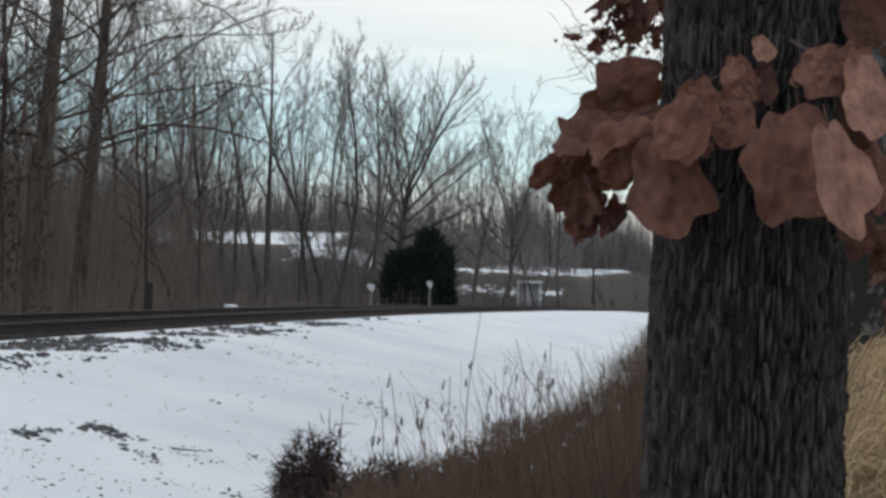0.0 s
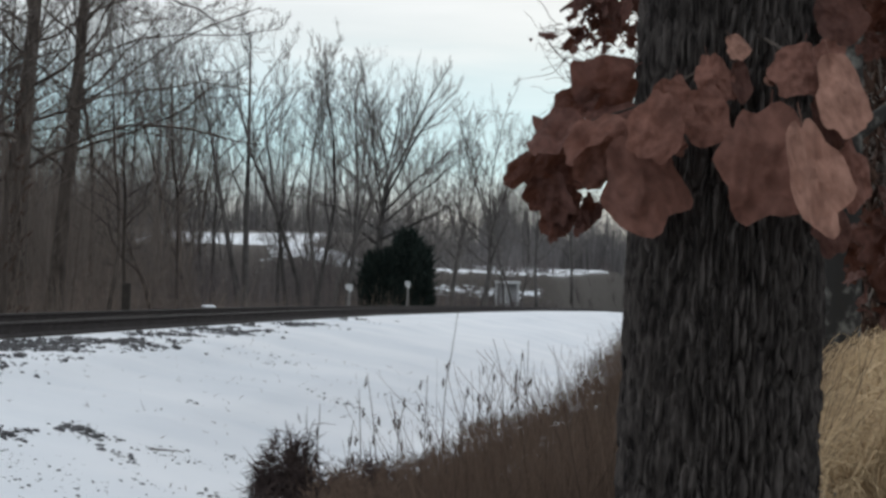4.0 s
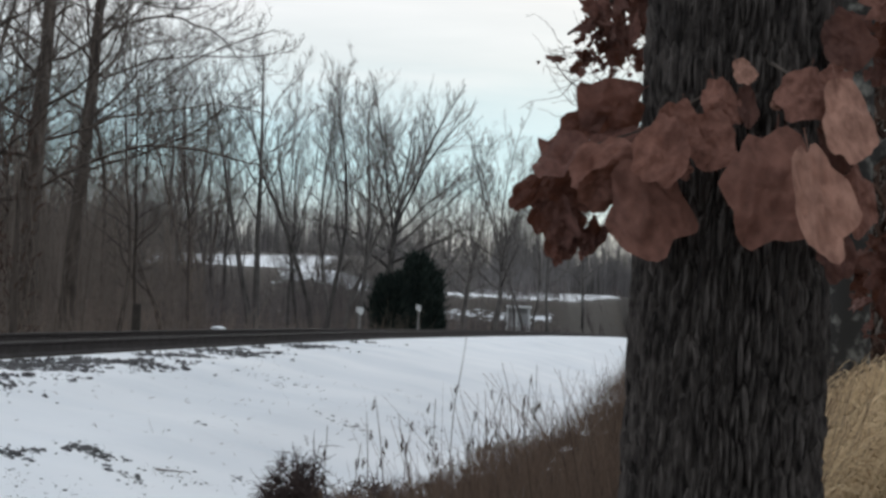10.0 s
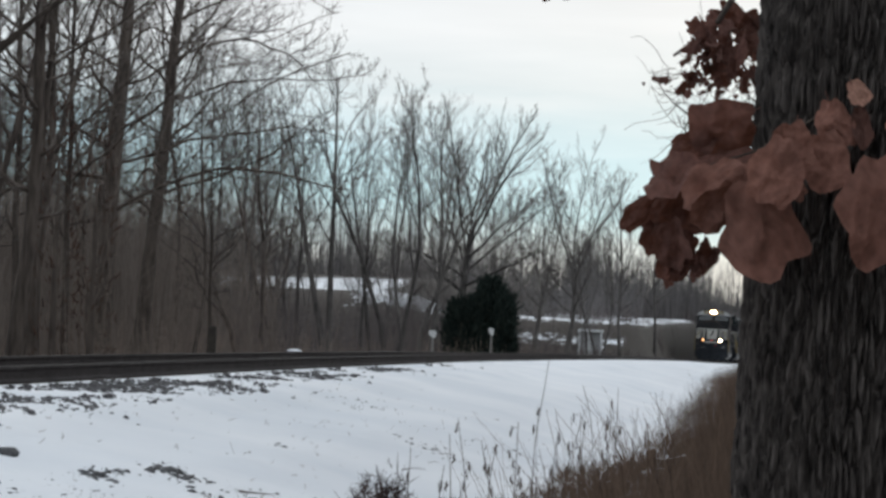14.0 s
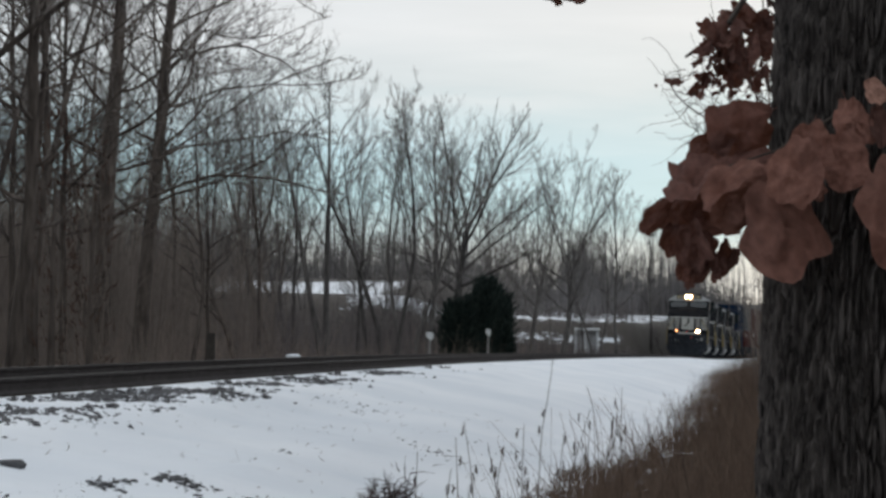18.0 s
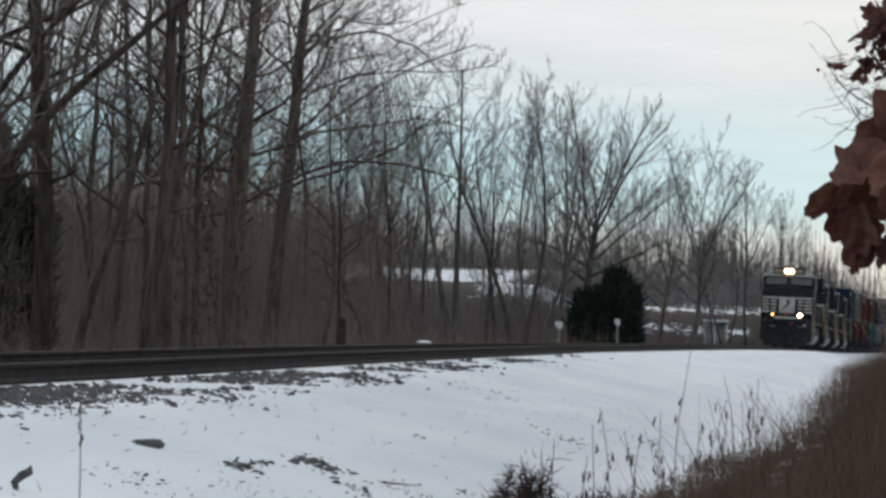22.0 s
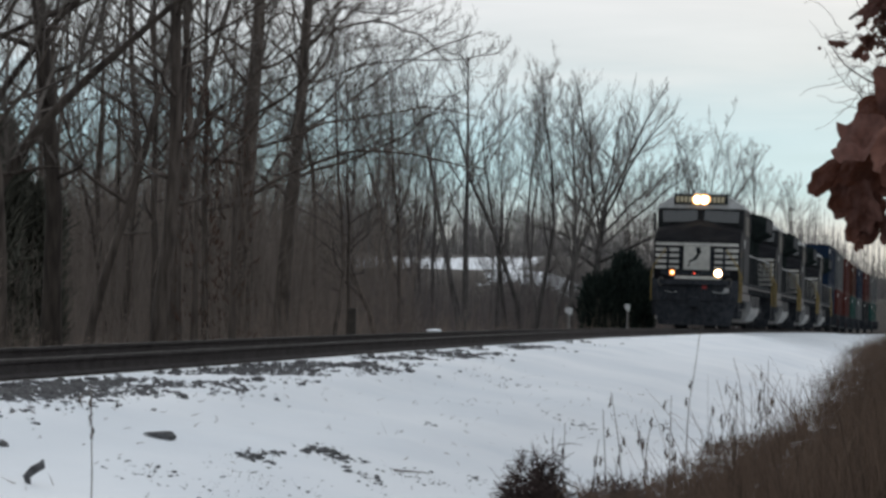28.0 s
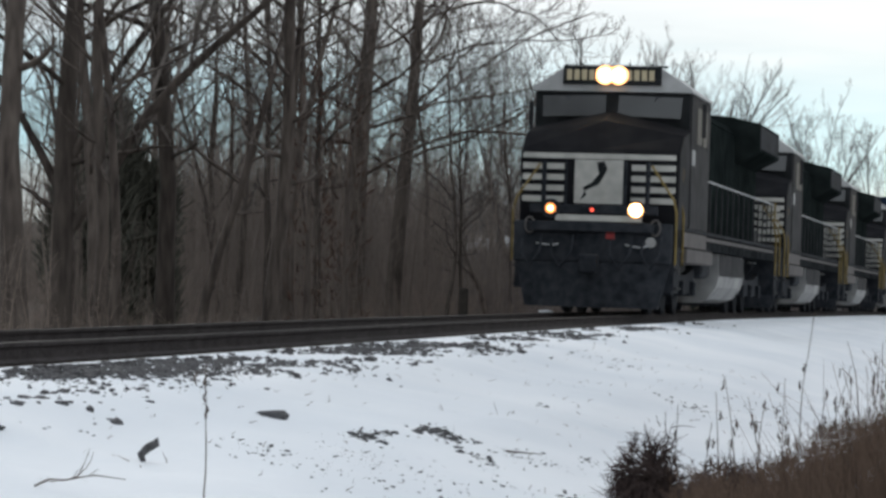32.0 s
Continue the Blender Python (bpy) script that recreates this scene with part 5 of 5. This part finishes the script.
M_YELLOW = material("yellow_handrail", (0.15, 0.10, 0.025), (0.25, 0.175, 0.045), 12.0, 0.5, bump=0.05)
# The tank's pale colour carries the light thrown back by the snow.
M_TANK = material("snow_lit_pale_tank", (0.22, 0.22, 0.22), (0.42, 0.41, 0.40), 2.0, 0.7, bump=0.05, spec=0.2)
M_SKIRT = material("dusty_pale_sill", (0.085, 0.078, 0.077), (0.155, 0.141, 0.137), 2.0, 0.7, bump=0.05, spec=0.2)
M_UNDER = material("greasy_underframe", (0.013, 0.015, 0.019), (0.044, 0.047, 0.054), 6.0, 0.8, bump=0.2, spec=0.1)
M_GLASS = material("dark_cab_glass", (0.010, 0.012, 0.014), (0.016, 0.018, 0.020), 2.0, 0.08, bump=0, spec=0.9)
M_SIDEGLASS = material("dusty_side_glass", (0.010, 0.011, 0.012), (0.020, 0.021, 0.023), 2.0, 0.45, bump=0, spec=0.2)
M_RED = glow("red_marker_lamp", (1.0, 0.10, 0.06), 1.2)
M_HEAD = glow("headlamp", (1.0, 0.80, 0.50), 60.0)
# Orange glow of the discs round the lamps stands in for glare.
M_BOWL = glow("lamp_glare_glow", (1.0, 0.50, 0.20), 2.5)
M_BOWL_DIM = glow("dim_lamp_glare_glow", (1.0, 0.35, 0.10), 0.9)
M_DITCH = glow("ditch_lamp_bright", (1.0, 0.80, 0.52), 50.0)
M_DITCH_DIM = glow("ditch_lamp_dim", (1.0, 0.55, 0.24), 6.0)
M_BOARD = glow("lit_number_board", (0.42, 0.36, 0.24), 0.10)
M_LAMP_OFF = material("unlit_lamp_glass", (0.12, 0.12, 0.12), (0.25, 0.25, 0.25), 9.0, 0.2, bump=0)


def disc(name, x, y, z, r, mat, parent, depth=0.06):
    return part(name, rod(bmesh.new(), (x, y - depth, z), (x, y, z), r, 16), mat, parent)


def truck(parent, y):
    """A three-axle truck with its frame, springs and wheels."""
    for side in (-1, 1):
        bm = prism(bmesh.new(), ((y - 2.5, 0.50), (y - 2.3, 0.95), (y - 0.9, 0.80), (y + 0.9, 0.80), (y + 2.3, 0.95), (y + 2.5, 0.50), (y + 1.9, 0.42), (y - 1.9, 0.42)), side * 1.04, side * 1.16, "x")
        frame_part = part("truck_frame", bm, M_UNDER, parent)
        for k in (-1.85, 0, 1.85):
            bm = rod(bmesh.new(), (side * 0.70, y + k, 0.53), (side * 0.84, y + k, 0.53), 0.53, 20)
            part("wheel", bm, M_UNDER, parent)
            box("axle_box", side * 1.16 - 0.1, side * 1.16 + 0.1, y + k - 0.17, y + k + 0.17, 0.38, 0.68, M_UNDER, frame_part, 0.03)
    for k in (-1.85, 0, 1.85):
        part("axle", rod(bmesh.new(), (-0.7, y + k, 0.53), (0.7, y + k, 0.53), 0.09, 8), M_UNDER, parent)


def locomotive(lit):
    """A six-axle wide-nosed diesel; forward is +y, the rail heads at z = 0."""
    root = tagged(new("diesel_locomotive"), "black diesel locomotive with white striped nose" + (" and lit headlights" if lit else ", unlit, coupled in the train"), "locomotive", "locomotives of the train")
    # underframe
    sill = box("side_sill", -1.50, 1.50, -10.7, 10.45, 1.30, 1.62, M_BLACK, root, 0.02)
    for side in (-1, 1):
        box("sill_stripe", side * 1.503 - 0.003, side * 1.503 + 0.003, -9.2, 5.3, 1.50, 1.57, M_SKIRT, sill)
    box("walkway", -1.52, 1.52, -10.7, 10.6, 1.622, 1.68, M_UNDER, root)
    # nose and cab
    bm = bmesh.new()
    rings = ((10.15, 1.46, 1.685, 3.02, 3.02), (10.08, 1.49, 1.685, 3.08, 3.10), (9.55, 1.50, 1.685, 3.40, 3.66), (8.85, 1.50, 1.685, 3.55, 3.88), (8.55, 1.50, 1.685, 3.56, 3.90))
    rows = [[bm.verts.new(p) for p in ((-w, y, z0), (w, y, z0), (w, y, z1), (0, y, z2), (-w, y, z1))] for y, w, z0, z1, z2 in rings]
    bm.faces.new(rows[0]), bm.faces.new(rows[-1][::-1])
    for a, b in zip(rows, rows[1:]):
        for i in range(5):
            bm.faces.new((a[i], b[i], b[(i + 1) % 5], a[(i + 1) % 5]))
    bmesh.ops.recalc_face_normals(bm, faces=bm.faces)
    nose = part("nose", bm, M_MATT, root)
    # thin grey plates give the black nose its painted sky sheen
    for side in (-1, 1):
        part("nose_side_sheen", prism(bmesh.new(), ((8.57, 1.70), (10.04, 1.70), (10.04, 3.02), (9.55, 3.36), (8.60, 3.52)), *sorted((side * 1.502, side * 1.512)), "x"), M_GREY, nose)
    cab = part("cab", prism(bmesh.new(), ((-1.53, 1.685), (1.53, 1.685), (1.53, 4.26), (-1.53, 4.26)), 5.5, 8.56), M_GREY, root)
    part("cab_front", prism(bmesh.new(), ((-1.49, 3.50), (1.49, 3.50), (1.49, 4.26), (-1.49, 4.26)), 8.562, 8.70), M_BLACK, cab)
    roof = part("cab_roof", prism(bmesh.new(), ((-1.56, 4.262), (1.56, 4.262), (1.52, 4.34), (0.98, 4.70), (0.85, 4.76), (-0.85, 4.76), (-0.98, 4.70), (-1.52, 4.34)), 5.4, 8.80), M_ROOFW, root)
    for side in (-1, 1):
        bm = prism(bmesh.new(), ((side * 0.12, 3.80), (side * 1.34, 3.76), (side * 1.36, 4.17), (side * 0.12, 4.20)), 8.705, 8.722)
        for q in bm.verts:
            q.co.y += (4.2 - q.co.z) * 0.22
        part("windshield", bm, M_GLASS, cab)
        part("wiper", rod(bmesh.new(), (side * 0.9, 8.74, 4.2), (side * 0.7, 8.74, 3.92), 0.012, 4), M_UNDER, cab)
        for y0, y1 in ((6.0, 6.75), (6.9, 7.7)):
            box("side_window", side * 1.532 - 0.006, side * 1.532 + 0.006, y0, y1, 3.35, 4.05, M_SIDEGLASS, cab)
            box("window_frame", side * 1.53 - 0.012, side * 1.53 + 0.012, y0 - 0.05, y0, 3.30, 4.10, M_GREY, cab)
        box("mirror", side * 1.70 - 0.04, side * 1.70 + 0.04, 8.0, 8.05, 3.45, 4.1, M_GREY, cab)
        box("cab_plate", side * 1.535 - 0.004, side * 1.535 + 0.004, 7.95, 8.4, 2.9, 3.2, M_ROOFW, cab)
        box("cab_door", side * 1.535 - 0.004, side * 1.535 + 0.004, 7.9, 8.5, 1.75, 2.8, M_GREY, cab)
        part("horn_post", rod(bmesh.new(), (side * 0.6, 6.6, 4.76), (side * 0.6, 6.6, 4.86), 0.05, 6), M_UNDER, roof)
    board = box("number_board", -0.95, 0.95, 8.80, 8.90, 4.40, 4.74, M_BLACK, root, 0.01)
    for side in (-1, 1):
        for k in range(4):
            x = side * 0.58 - 0.24 + k * 0.145
            box("digit_bar", x, x + 0.10, 8.901, 8.912, 4.47, 4.67, M_BOARD if lit else M_ROOFW, board)
        # on the lit engine this disc's emission imitates the headlight's halo
        bowl = disc("reflector", side * 0.13, 8.93, 4.57, 0.185, M_BOWL if lit else M_LAMP_OFF, board)
        disc("headlight", side * 0.13, 8.94, 4.57, 0.105, M_HEAD if lit else M_LAMP_OFF, bowl)
    box("roof_rail", -1.0, 1.0, 8.3, 8.4, 4.762, 4.80, M_UNDER, roof)
    for x in (-0.6, -0.15, 0.4, 0.8):
        part("antenna", rod(bmesh.new(), (x, 7.6, 4.76), (x, 7.6, 4.90), 0.04, 6, 0.02), M_UNDER, roof)
    # stripes on the nose
    box("stripe", -1.45, 1.45, 10.152, 10.165, 2.90, 3.00, M_STRIPE, nose)
    for side in (-1, 1):
        for k in range(4):
            z = 2.08 + 0.205 * k
            box("stripe", *sorted((side * 0.62, side * 1.45)), 10.152, 10.162, z, z + 0.11, M_STRIPE, nose)
    plate = box("emblem_panel", -0.46, 0.46, 10.152, 10.160, 2.06, 2.885, M_STRIPE, nose)
    part("emblem", prism(bmesh.new(), ((-0.10, 2.86), (0.04, 2.84), (0.0, 2.62), (0.12, 2.46), (0.30, 2.36), (0.22, 2.22), (0.34, 2.12), (0.26, 2.30), (0.14, 2.36), (0.0, 2.42), (-0.10, 2.58), (-0.16, 2.72)), 10.161, 10.167), M_BLACK, plate, "black emblem shape")
    for x in (-0.56, 0.56):
        part("nose_post", rod(bmesh.new(), (x, 10.56, 1.68), (x, 10.56, 2.85), 0.035, 6), M_UNDER, root)
    part("nose_grab", rod(bmesh.new(), (-0.98, 10.5, 1.9), (-0.98, 10.5, 2.85), 0.05, 6), M_UNDER, root)
    part("nose_grab", rod(bmesh.new(), (0.98, 10.5, 1.9), (0.98, 10.5, 2.85), 0.05, 6), M_UNDER, root)
    part("class_lamp", rod(bmesh.new(), (0.55, 9.34, 3.50), (0.55, 9.42, 3.53), 0.07, 8), M_ROOFW, nose)
    # front platform, lamps, plough
    pilot = box("pilot_plate", -1.48, 1.48, 10.45, 10.72, 0.95, 1.70, M_UNDER, root, 0.03)
    box("anticlimber", -1.15, 1.15, 10.72, 10.86, 1.52, 1.70, M_UNDER, pilot, 0.02)
    box("sill_plate", -0.92, 0.70, 10.722, 10.74, 1.72, 1.83, M_STRIPE, pilot, label="dirty white sill plate")
    shelf = box("lamp_shelf", -1.2, 1.2, 10.6, 10.72, 1.86, 2.02, M_UNDER, pilot, 0.01)
    for side, mat in ((-1, M_DITCH), (1, M_DITCH_DIM)):
        disc("lamp_housing", side * 0.80, 10.74, 1.94, 0.18, M_UNDER, pilot, 0.12)
        bowl = disc("reflector", side * 0.80, 10.755, 1.94, 0.145 if side < 0 else 0.10, (M_BOWL if side < 0 else M_BOWL_DIM) if lit else M_LAMP_OFF, pilot, 0.02)
        disc("ditch_light", side * 0.80, 10.765, 1.94, 0.10 if side < 0 else 0.055, mat if lit else M_LAMP_OFF, bowl, 0.02)
    disc("marker_light", 0.02, 10.735, 1.93, 0.035, M_RED if lit else M_LAMP_OFF, pilot, 0.02)
    bm = prism(bmesh.new(), ((-1.45, 10.6), (-0.7, 10.86), (0, 11.0), (0.7, 10.86), (1.45, 10.6), (1.45, 10.45), (-1.45, 10.45)), 0.12, 0.95, "z")
    for q in bm.verts:
        if q.co.z < 0.5:
            q.co.x *= 0.86
            q.co.y += 0.10 * (q.co.y > 10.5)
    plough = part("plough", bm, M_UNDER, root)
    for x in (-1.0, -0.35, 0.35, 1.0):
        box("plough_rib", x - 0.02, x + 0.02, 10.62, 10.98 - 0.24 * abs(x), 0.30, 0.93, M_MATT, plough)
    for side in (-1, 1):
        ring = [Vector((side * 1.18 + 0.09 * math.cos(a), 10.75, 1.62 + 0.15 * math.sin(a))) for a in np.linspace(0, 2 * math.pi, 11)]
        v, f = [], []
        tube(ring, [0.02] * 11, 5, v, f)
        put("hose_loop", mesh("hose_loop", v, f, True), M_SKIRT, root, "pale looped hose")
    part("coupler", block(block(bmesh.new(), -0.13, 0.13, 10.7, 11.15, 0.78, 1.05, 0.03), -0.2, 0.16, 11.1, 11.32, 0.74, 1.10, 0.05), M_UNDER, root)
    for x0, x1 in ((0.35, 0.75), (-0.75, -0.35), (0.95, 1.3), (-1.3, -0.95)):
        v, f = [], []
        tube([Vector((x0, 10.76, 1.45)), Vector((x0, 10.95, 1.15)), Vector(((x0 + x1) / 2, 11.0, 0.85)), Vector((x1, 10.9, 1.1)), Vector((x1, 10.8, 1.35))], [0.03] * 5, 6, v, f)
        put("air_hose", mesh("air_hose", v, f, True), M_UNDER, root)
    part("tow_ring", rod(bmesh.new(), (-1.1, 10.74, 1.35), (-1.1, 10.78, 1.35), 0.10, 10), M_TANK, pilot)
    box("red_tag", -0.42, -0.26, 10.73, 10.75, 1.40, 1.66, glow("red_gladhand", (0.35, 0.03, 0.03), 0.0), pilot)
    for x0 in (0.62, -1.05):
        v, f = [], []
        tube([Vector((x0, 10.80, 1.28)), Vector((x0 + 0.15, 10.82, 1.25)), Vector((x0 + 0.42, 10.80, 1.29))], [0.016] * 3, 5, v, f)
        put("cut_lever", mesh("cut_lever", v, f), M_ROOFW, pilot)
    # corner steps and yellow grab rails
    for side in (-1, 1):
        for end in (1, -1):
            steps = box("step_well", *sorted((side * 1.05, side * 1.50)), *sorted((end * 9.55, end * 10.42)), 0.45, 1.30, M_UNDER, root)
            for z in (0.5, 0.85, 1.2):
                box("tread", *sorted((side * 1.10, side * 1.55)), *sorted((end * 9.6, end * 10.38)), z, z + 0.04, M_GREY, steps)
            for y in (9.5, 10.55):
                v, f = [], []
                tube([Vector((side * 1.54, end * y, 0.95)), Vector((side * 1.54, end * y, 1.9)), Vector((side * 1.48, end * (y - 0.02), 2.15)), Vector((side * (1.50 if y < 10 else 1.05), end * (y - 0.03), 2.78))], [0.024] * 4, 6, v, f)
                put("grab_rail", mesh("grab_rail", v, f, True), M_YELLOW, root, "yellow grab rail")
    # long hood
    hood = box("long_hood", -0.93, 0.93, -10.1, 5.49, 1.685, 4.20, M_HOOD, root, 0.05)
    part("hood_roof", prism(bmesh.new(), ((-0.93, 4.203), (0.93, 4.203), (0.70, 4.42), (-0.70, 4.42)), -5.0, 5.3), M_HOOD, hood)
    part("radiator", prism(bmesh.new(), ((-0.95, 3.55), (0.95, 3.55), (1.50, 3.85), (1.50, 4.50), (0.9, 4.62), (-0.9, 4.62), (-1.50, 4.50), (-1.50, 3.85)), -9.9, -5.02), M_HOOD, root)
    for side in (-1, 1):
        box("radiator_screen", side * 1.503 - 0.003, side * 1.503 + 0.003, -9.7, -5.2, 3.92, 4.44, M_UNDER, hood)
        part("brake_blister", prism(bmesh.new(), ((side * 0.93, 3.45), (side * 1.16, 3.58), (side * 1.16, 4.02), (side * 0.93, 4.20)), 3.1, 5.3), M_HOOD, root)
        box("blister_panel", side * 1.163 - 0.003, side * 1.163 + 0.003, 3.3, 5.1, 3.62, 3.98, M_GREY, hood)
        for k in range(14):
            y = -9.6 + k * 0.98
            box("hood_door", side * 0.934 - 0.012, side * 0.934 + 0.012, y, y + 0.90, 1.80, 3.30 if k < 5 else 3.75, M_HOOD, hood, 0.008)
        for k in range(13):
            y = -8.9 + k * 1.12
            part("handrail_post", rod(bmesh.new(), (side * 1.46, y, 1.68), (side * 1.46, y, 2.72), 0.018, 5), M_GREY, root)
        part("handrail", rod(bmesh.new(), (side * 1.46, -9.3, 2.72), (side * 1.46, 5.3, 2.72), 0.022, 5), M_ROOFW, root)
        for k in range(5):
            z = 1.82 + 0.19 * k
            box("rear_stripe", *sorted((side * 0.95, side * 1.50)), -10.68, -10.62, z, z + 0.10, M_STRIPE, root)
        box("air_reservoir", *sorted((side * 0.95, side * 1.30)), 2.7, 4.3, 0.75, 1.28, M_UNDER, root, 0.12)
        box("battery_box", *sorted((side * 0.95, side * 1.49)), 4.0, 8.4, 1.02, 1.30, M_SKIRT, root, 0.03)
        box("sill_skirt", side * 1.506 - 0.004, side * 1.506 + 0.004, 5.4, 9.3, 1.32, 1.60, M_SKIRT, sill)
    for y in (-6.3, -8.4):
        part("fan", rod(bmesh.new(), (0, y, 4.62), (0, y, 4.70), 0.8, 20), M_HOOD, hood)
    box("exhaust", -0.35, 0.35, -2.2, -1.2, 4.42, 4.60, M_UNDER, hood, 0.03)
    box("roof_hatch", -0.75, 0.75, 1.6, 2.8, 4.42, 4.56, M_GREY, hood, 0.04)
    tank = part("fuel_tank", prism(bmesh.new(), ((-1.42, 1.28), (1.42, 1.28), (1.45, 0.84), (1.40, 0.58), (1.20, 0.32), (0.95, 0.24), (-0.95, 0.24), (-1.20, 0.32), (-1.40, 0.58), (-1.45, 0.84)), -2.7, 2.4), M_TANK, root)
    for side in (-1, 1):
        box("tank_seam", side * 1.45 - 0.012, side * 1.45 + 0.012, -0.2, -0.14, 0.80, 1.27, M_GREY, tank)
        # grey plates leave the painted snow reflection to the tank's lower half
        box("tank_upper_grey", side * 1.448 - 0.008, side * 1.448 + 0.008, -2.6, 2.3, 0.82, 1.27, M_GREY, tank)
    root.scale = (1.055, 1.0, 1.055)
    truck(root, 6.75)
    truck(root, -6.75)
    return root


def container_material(name, c):
    return material(name, tuple(v * 0.22 for v in c), tuple(v * 0.38 for v in c), 2.2, 0.7, bump=0.05, spec=0.05)


BOX_PAINT = {"navy": container_material("navy_container", (0.035, 0.065, 0.13)), "red": container_material("red_container", (0.20, 0.05, 0.042)), "teal": container_material("teal_container", (0.05, 0.17, 0.15)),
             "grey": container_material("grey_container", (0.30, 0.31, 0.32)), "brown": container_material("brown_container", (0.16, 0.06, 0.04)), "black": container_material("dark_container", (0.05, 0.055, 0.06))}


def well_car():
    root = tagged(new("well_car"), "low-slung intermodal well car with dark frame", "rail car", "well cars of the train")
    for side in (-1, 1):
        bm = prism(bmesh.new(), ((-7.9, 0.95), (-6.5, 0.95), (-6.2, 0.35), (6.2, 0.35), (6.5, 0.95), (7.9, 0.95), (7.9, 1.25), (-7.9, 1.25)), side * 1.36, side * 1.44, "x")
        part("side_frame", bm, M_UNDER, root)
        for k in range(9):
            box("rib", *sorted((side * 1.441, side * 1.49)), -5.6 + k * 1.4, -5.5 + k * 1.4, 0.4, 1.22, M_UNDER, root)
    box("floor", -1.35, 1.35, -6.2, 6.2, 0.30, 0.40, M_UNDER, root)
    for end in (-1, 1):
        box("platform", -1.35, 1.35, *sorted((end * 6.6, end * 8.3)), 0.95, 1.15, M_UNDER, root, 0.03)
        for side in (-1, 1):
            for k in (6.7, 8.0):
                part("wheel", rod(bmesh.new(), (side * 0.7, end * k, 0.44), (side * 0.84, end * k, 0.44), 0.44, 16), M_UNDER, root)
            box("truck_frame", *sorted((side * 0.95, side * 1.08)), *sorted((end * 6.4, end * 8.3)), 0.35, 0.75, M_UNDER, root, 0.04)
    return root


def container(colour, length, z):
    root = tagged(new("shipping_container"), colour + " corrugated steel shipping container on a well car", "container", "containers on the train")
    half, top = length / 2, 2.75
    box("body", -1.20, 1.20, -half, half, 0.02, top, BOX_PAINT[colour], root)
    for side in (-1, 1):
        bm = bmesh.new()
        for k in range(int(length / 0.30)):
            y = -half + 0.2 + k * 0.30
            block(bm, *sorted((side * 1.201, side * 1.222)), y, y + 0.15, 0.18, top - 0.15)
        part("corrugation", bm, BOX_PAINT[colour], root)
        for z0, z1 in ((0.0, 0.16), (top - 0.12, top + 0.02)):
            box("rail_beam", *sorted((side * 1.20, side * 1.235)), -half, half, z0, z1, BOX_PAINT[colour], root)
        for y in (-half, half - 0.14):
            box("corner_post", *sorted((side * 1.205, side * 1.24)), y, y + 0.14, 0.16, top - 0.12, BOX_PAINT[colour], root)
    for x in (-0.6, 0.02):
        box("door", x, x + 0.58, half + 0.001, half + 0.03, 0.15, top - 0.12, BOX_PAINT[colour], root)
    bm = bmesh.new()
    part("mark_bar", block(bm, 1.223, 1.228, half - 2.4, half - 0.8, 2.2, 2.45), M_ROOFW, root)
    part("mark_bar", block(bmesh.new(), -1.228, -1.223, half - 2.4, half - 0.8, 2.2, 2.45), M_ROOFW, root)
    return root


lead = locomotive(True)
second_loco = locomotive(False)
TRAIN = [(lead, 10.2, 0.0, 13.5), (second_loco, 10.2 + 22.4, 0.0, 13.5), (copy_thing(second_loco, Matrix()), 10.2 + 44.8, 0.0, 13.5), (copy_thing(second_loco, Matrix()), 10.2 + 67.2, 0.0, 13.5)]
first_car = well_car()
LOADS = (("navy", "navy"), ("red", "grey"), ("red", "red"), ("teal", "brown"), ("grey", "navy"), ("black", "red"), ("teal", "grey"))
boxes = {}
for i, (low, high) in enumerate(LOADS):
    back = 10.2 + 67.2 + 11.2 + 8.8 + i * 17.4
    TRAIN.append((first_car if i == 0 else copy_thing(first_car, Matrix()), back, 0.0, 12.0))
    for colour, z in ((low, 0.42), (high, 3.20)):
        if colour in boxes:
            c = copy_thing(boxes[colour], Matrix())
        else:
            c = boxes[colour] = container(colour, 12.2, z)
        TRAIN.append((c, back, z, 12.0))

SPEED, NOSE_AT_END = 12.2, 55.8


def ride(y, lift, wheelbase):
    """The pose of a vehicle whose middle is at y along the track; forward is towards the camera."""
    a, b = track_at(y - wheelbase / 2), track_at(y + wheelbase / 2)
    p, q = a.translation, b.translation
    turn = (p - q).to_track_quat("Y", "Z").to_matrix().to_4x4()
    return Matrix.Translation((p + q) / 2) @ turn @ Matrix.Rotation(-CANT, 4, "Y") @ Matrix.Translation((0, 0, lift))

# ---- sleepers of the track ----
for k in range(230):
    y = 18 + k * 0.55
    tie = put("tie", tie_me, M_TIE, track)
    tie.matrix_basis = track_at(y)


def motions():
    for thing, back, lift, wheelbase in TRAIN:
        walk(thing, [(t, ride(NOSE_AT_END + SPEED * (32 - t) + back, lift, wheelbase)) for t in range(0, 33, 2)])


motions()
